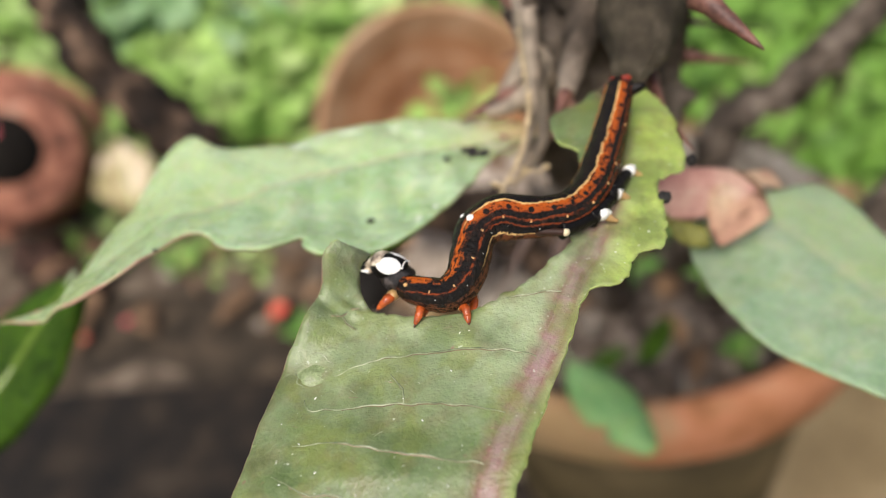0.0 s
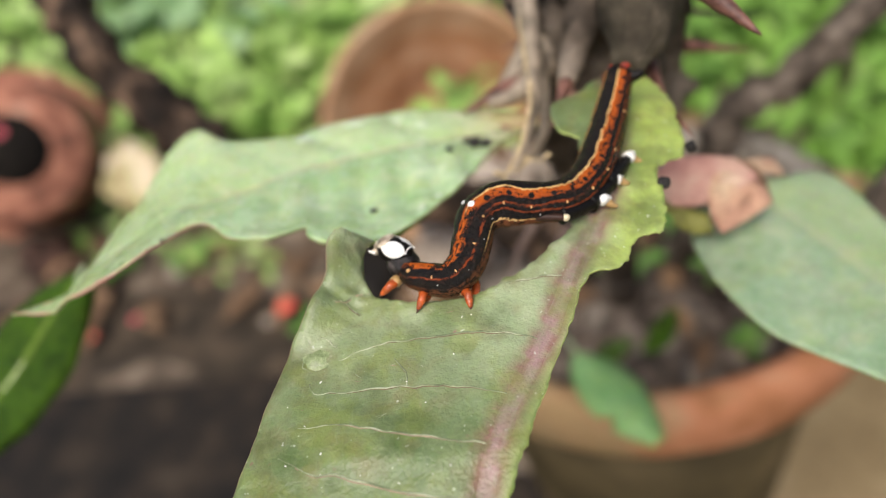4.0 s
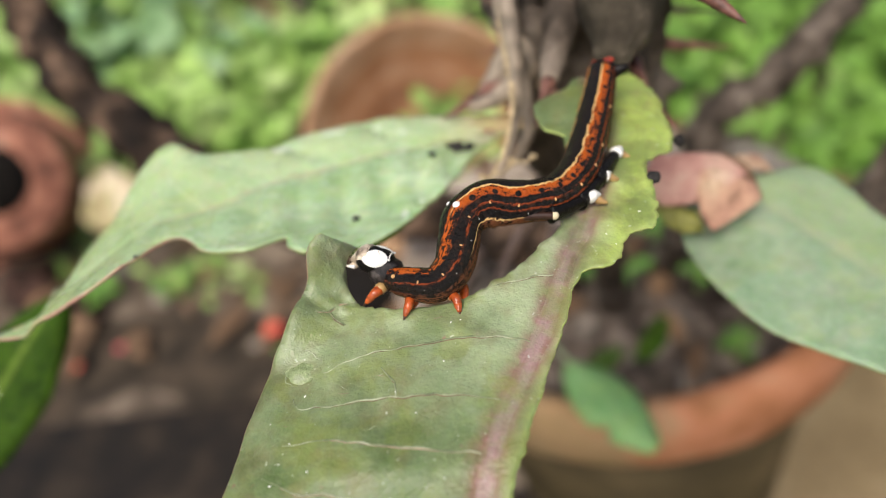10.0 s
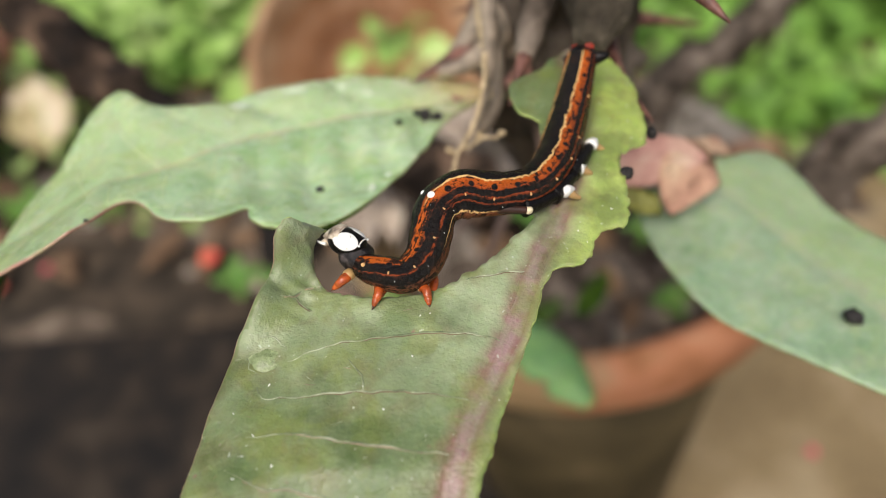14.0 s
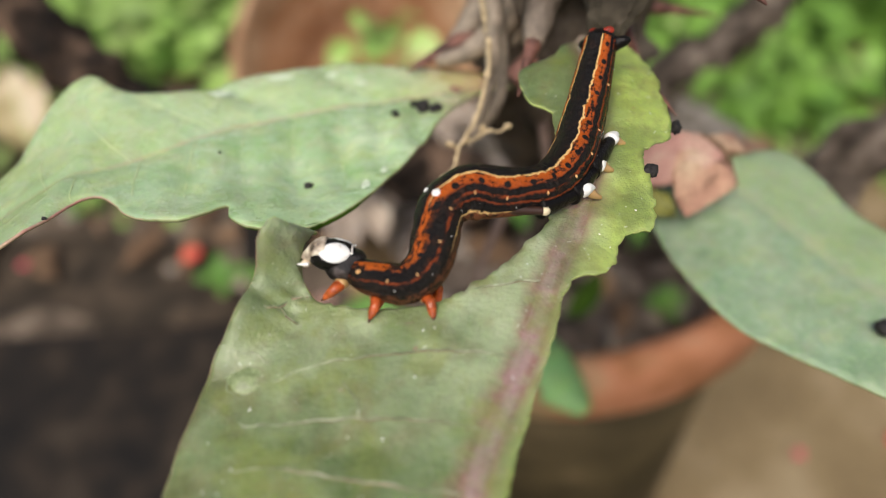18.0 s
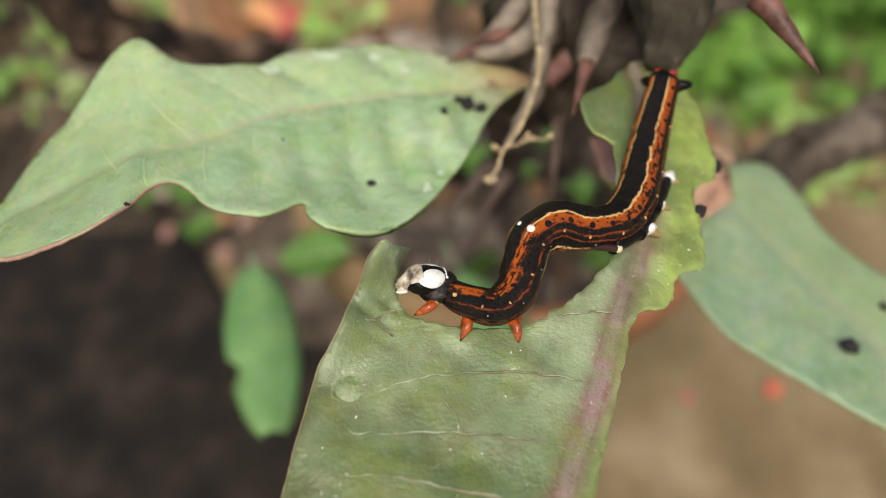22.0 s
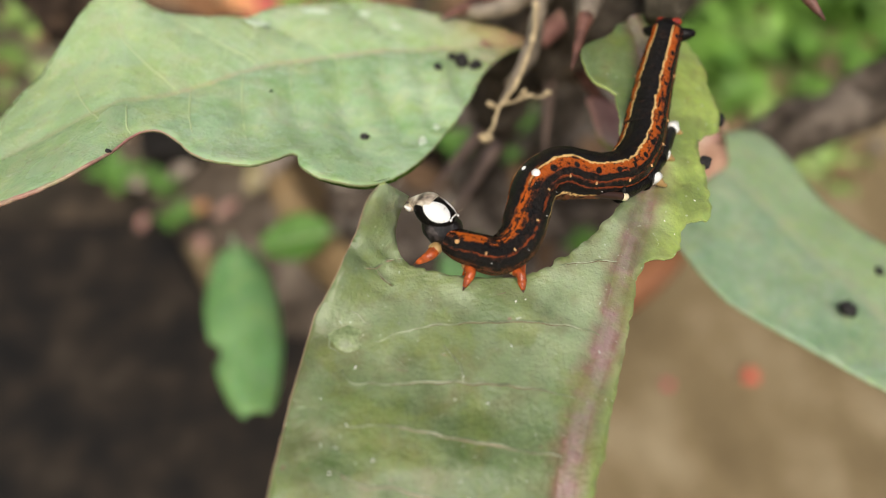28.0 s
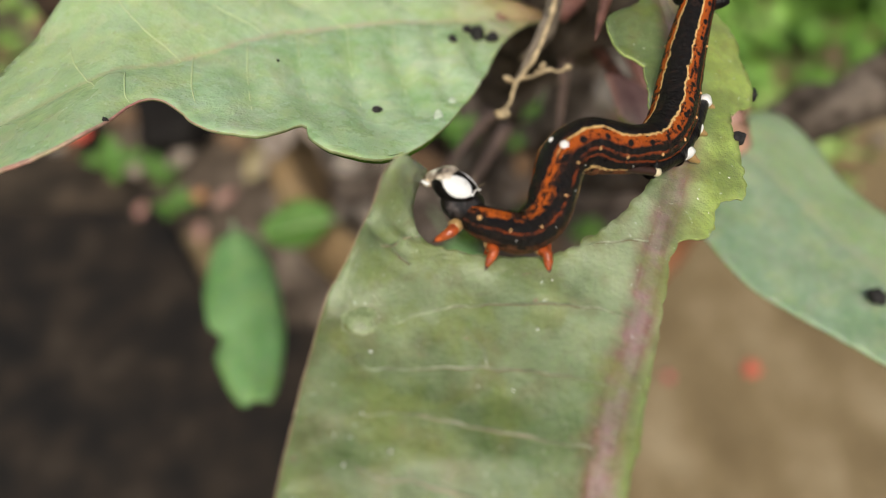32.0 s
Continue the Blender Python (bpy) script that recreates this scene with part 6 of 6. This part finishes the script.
for i in range(14):
    a = Vector((rnd.uniform(-0.36, -0.05), rnd.uniform(0.36, 0.56), 0.008))
    b = a + Vector((rnd.uniform(-0.10, 0.10), rnd.uniform(-0.06, 0.06), rnd.uniform(0.0, 0.03)))
    tagged(part("fallen_twig", tube(bmesh.new(), [a, (a + b) / 2 + Vector((0, 0, 0.004)), b], [0.002, 0.0016, 0.001], 8, 0.01, 0.3, i), M_DRY), "dry broken twig lying among the litter", "twig", "fallen twigs")


# placed along the far rim to cover it from the camera
for i in range(9):
    x = rnd.uniform(-0.005, 0.105)
    back = POT @ Vector((x - 0.055, math.sqrt(max(0.0, 0.083 ** 2 - (x - 0.055) ** 2)), 0.2455))
    litter_leaf(back, rnd.uniform(0.022, 0.036), rnd.uniform(0.014, 0.022), M_DRY, rnd.uniform(0, 360), rnd.uniform(-15, 30), "small dry leaf laid over the far rim of the pot")


# pale scraps added to lighten what the camera sees past the bite
for i in range(30):
    a, r = rnd.uniform(1.75, 3.3), rnd.uniform(0.055, 0.086)
    litter_leaf(POT @ Vector((r * math.cos(a), r * math.sin(a), 0.2475)), rnd.uniform(0.014, 0.028), rnd.uniform(0.008, 0.016), M_STRAW, rnd.uniform(0, 360), rnd.uniform(-10, 20), "pale dry scrap of leaf heaped on the pot rim")
for i in range(36):
    x, y = rnd.uniform(-0.20, 0.02), rnd.uniform(0.34, 0.46)
    litter_leaf((x, y, 0.010), rnd.uniform(0.012, 0.03), rnd.uniform(0.006, 0.014), M_STRAW if i % 3 else M_DRY, rnd.uniform(0, 360), rnd.uniform(-20, 20), "pale dry scrap of leaf lying in the litter")


# seedlings and bright bits in the litter
def seedling(p, n, label):
    plant = empty("seedling", label, "seedling", "seedlings", m=Matrix.Translation(p))
    r2 = random.Random(int(p[0] * 1e5))
    for k in range(4):
        a = k * 1.57 + r2.uniform(-0.4, 0.4)
        bm = bmesh.new()
        rows = []
        for i in range(8):
            t = i / 7
            w = 0.28 * n * math.sin(math.pi * (0.04 + 0.94 * t))
            rows.append([bm.verts.new((math.cos(a) * n * t - math.sin(a) * q * w, math.sin(a) * n * t + math.cos(a) * q * w, 0.006 + 0.25 * n * math.sin(1.9 * t) + 0.05 * n * q * q)) for q in (-1, -0.5, 0, 0.5, 1)])
        for r0, r1 in zip(rows, rows[1:]):
            for q in range(4):
                bm.faces.new((r0[q], r0[q + 1], r1[q + 1], r1[q]))
        part("leaf", bm, M_LEAF_F, plant)
    part("stalk", tube(bmesh.new(), [Vector((0, 0, -0.004)), Vector((0.0005, 0, 0.008))], 0.0009, 8), M_WEED, plant)


for p, n in (((-0.14280, 0.33986, 0.00600), 0.015), ((-0.12793, 0.31174, 0.00600), 0.015), ((-0.03088, 0.38226, 0.00600), 0.02), ((-0.17343, 0.34790, 0.00600), 0.022), ((-0.30381, 0.44259, 0.00600), 0.025), ((-0.37636, 0.44450, 0.00600), 0.025), ((0.07540, 0.14796, 0.23303), 0.008), ((0.07710, 0.15063, 0.23459), 0.006), ((0.06445, 0.16416, 0.25794), 0.008), ((0.0450, 0.1900, 0.2340), 0.012), ((0.0600, 0.2080, 0.2360), 0.013), ((0.0290, 0.1980, 0.2330), 0.011)):
    seedling(p, n, "small green seedling sprouting in the litter")
for p, n, mat in (((-0.11414, 0.32188, 0.00800), 0.016, M_ORANGE), ((-0.15117, 0.30750, 0.01200), 0.014, M_BRACT), ((-0.10982, 0.29035, 0.01000), 0.016, M_BRACT), ((-0.09503, 0.32069, 0.00800), 0.02, M_BRACT), ((-0.07270, 0.35466, 0.00800), 0.035, M_YELLOW), ((-0.04702, 0.33681, 0.00800), 0.035, M_BRACT)):
    litter_leaf(p, n, n * 0.55, mat, p[0] * 9000 % 360, 8, "faded orange and straw-coloured leaf lying in the litter")


# ---- what moves ----
def motions():
    # the head sweeps down along the cut edge as it eats, then lifts to start again
    strokes = ((0.0, 0.15), (0.4, 0.28), (0.8, 0.38), (1.2, 0.45), (1.6, 0.6), (2.0, 0.74), (2.4, 0.86), (2.8, 1.0), (3.05, 0.85), (3.2, 0.4), (3.5, -0.08), (4.5, 0.0), (5.5, 0.15), (5.9, 0.25), (6.3, 0.35), (6.7, 0.5), (7.1, 0.7), (7.5, 0.85), (7.8, 0.95), (8.2, 1.0), (8.4, 0.6), (8.6, 0.0), (9.0, 0.0), (9.4, 0.05), (9.8, 0.12),
               (10.2, 0.25), (10.6, 0.35), (11.0, 0.42), (11.4, 0.5), (11.8, 0.56), (12.2, 0.66), (12.6, 0.8), (13.0, 0.87), (13.5, 1.0), (13.75, 0.6), (14.0, 0.0), (14.5, 0.04), (15.5, 0.3), (16.5, 0.6), (17.0, 0.75), (17.4, 0.85), (17.8, 1.0), (18.0, 0.5), (18.2, 0.0), (18.6, 0.04), (19.0, 0.1), (19.4, 0.2), (19.8, 0.25), (20.2, 0.35), (20.6, 0.42),
               (21.0, 0.5), (21.4, 0.6), (21.8, 0.7), (22.2, 0.85), (22.6, 1.0), (22.8, 0.5), (23.0, 0.0), (23.4, 0.08), (24.0, 0.18), (24.5, 0.28), (25.5, 0.5), (26.5, 0.7), (27.0, 0.85), (27.5, 1.0), (27.75, 0.5), (28.0, 0.0), (28.5, 0.04), (29.0, 0.1), (29.6, 0.2), (30.2, 0.35), (30.8, 0.46), (31.4, 0.6), (31.7, 0.4), (32.0, 0.03))
    pivot = Vector((-0.0102, 0.0422, 0.4162)) - LARVA_AT
    heads, necks = [], []
    for t, a in strokes:
        way = radians(128 + 52 * a)
        late = min(1.0, max(0.0, (t - 11.0) / 10.0))
        face = 152 + 52 * a - 9 * late * (1 - 0.6 * max(a, 0.0))
        c = pivot + Vector((math.cos(way), math.sin(way), 0.42 - 0.15 * a)) * 0.0021
        heads.append((t, Matrix.Translation(c) @ pose(0, 0, 0, 0, 0, face) @ pose(0, 0, 0, 19 + 9 * late, 4 - 4 * a, 0)))
        n = pivot + Vector((math.cos(way), math.sin(way), 0)) * 0.0007
        necks.append((t, Matrix.Translation(n) @ pose(0, 0, 0, 0, 0, 128 + 52 * a)))
    walk(HEAD, heads)
    walk(NECK, necks)


motions()
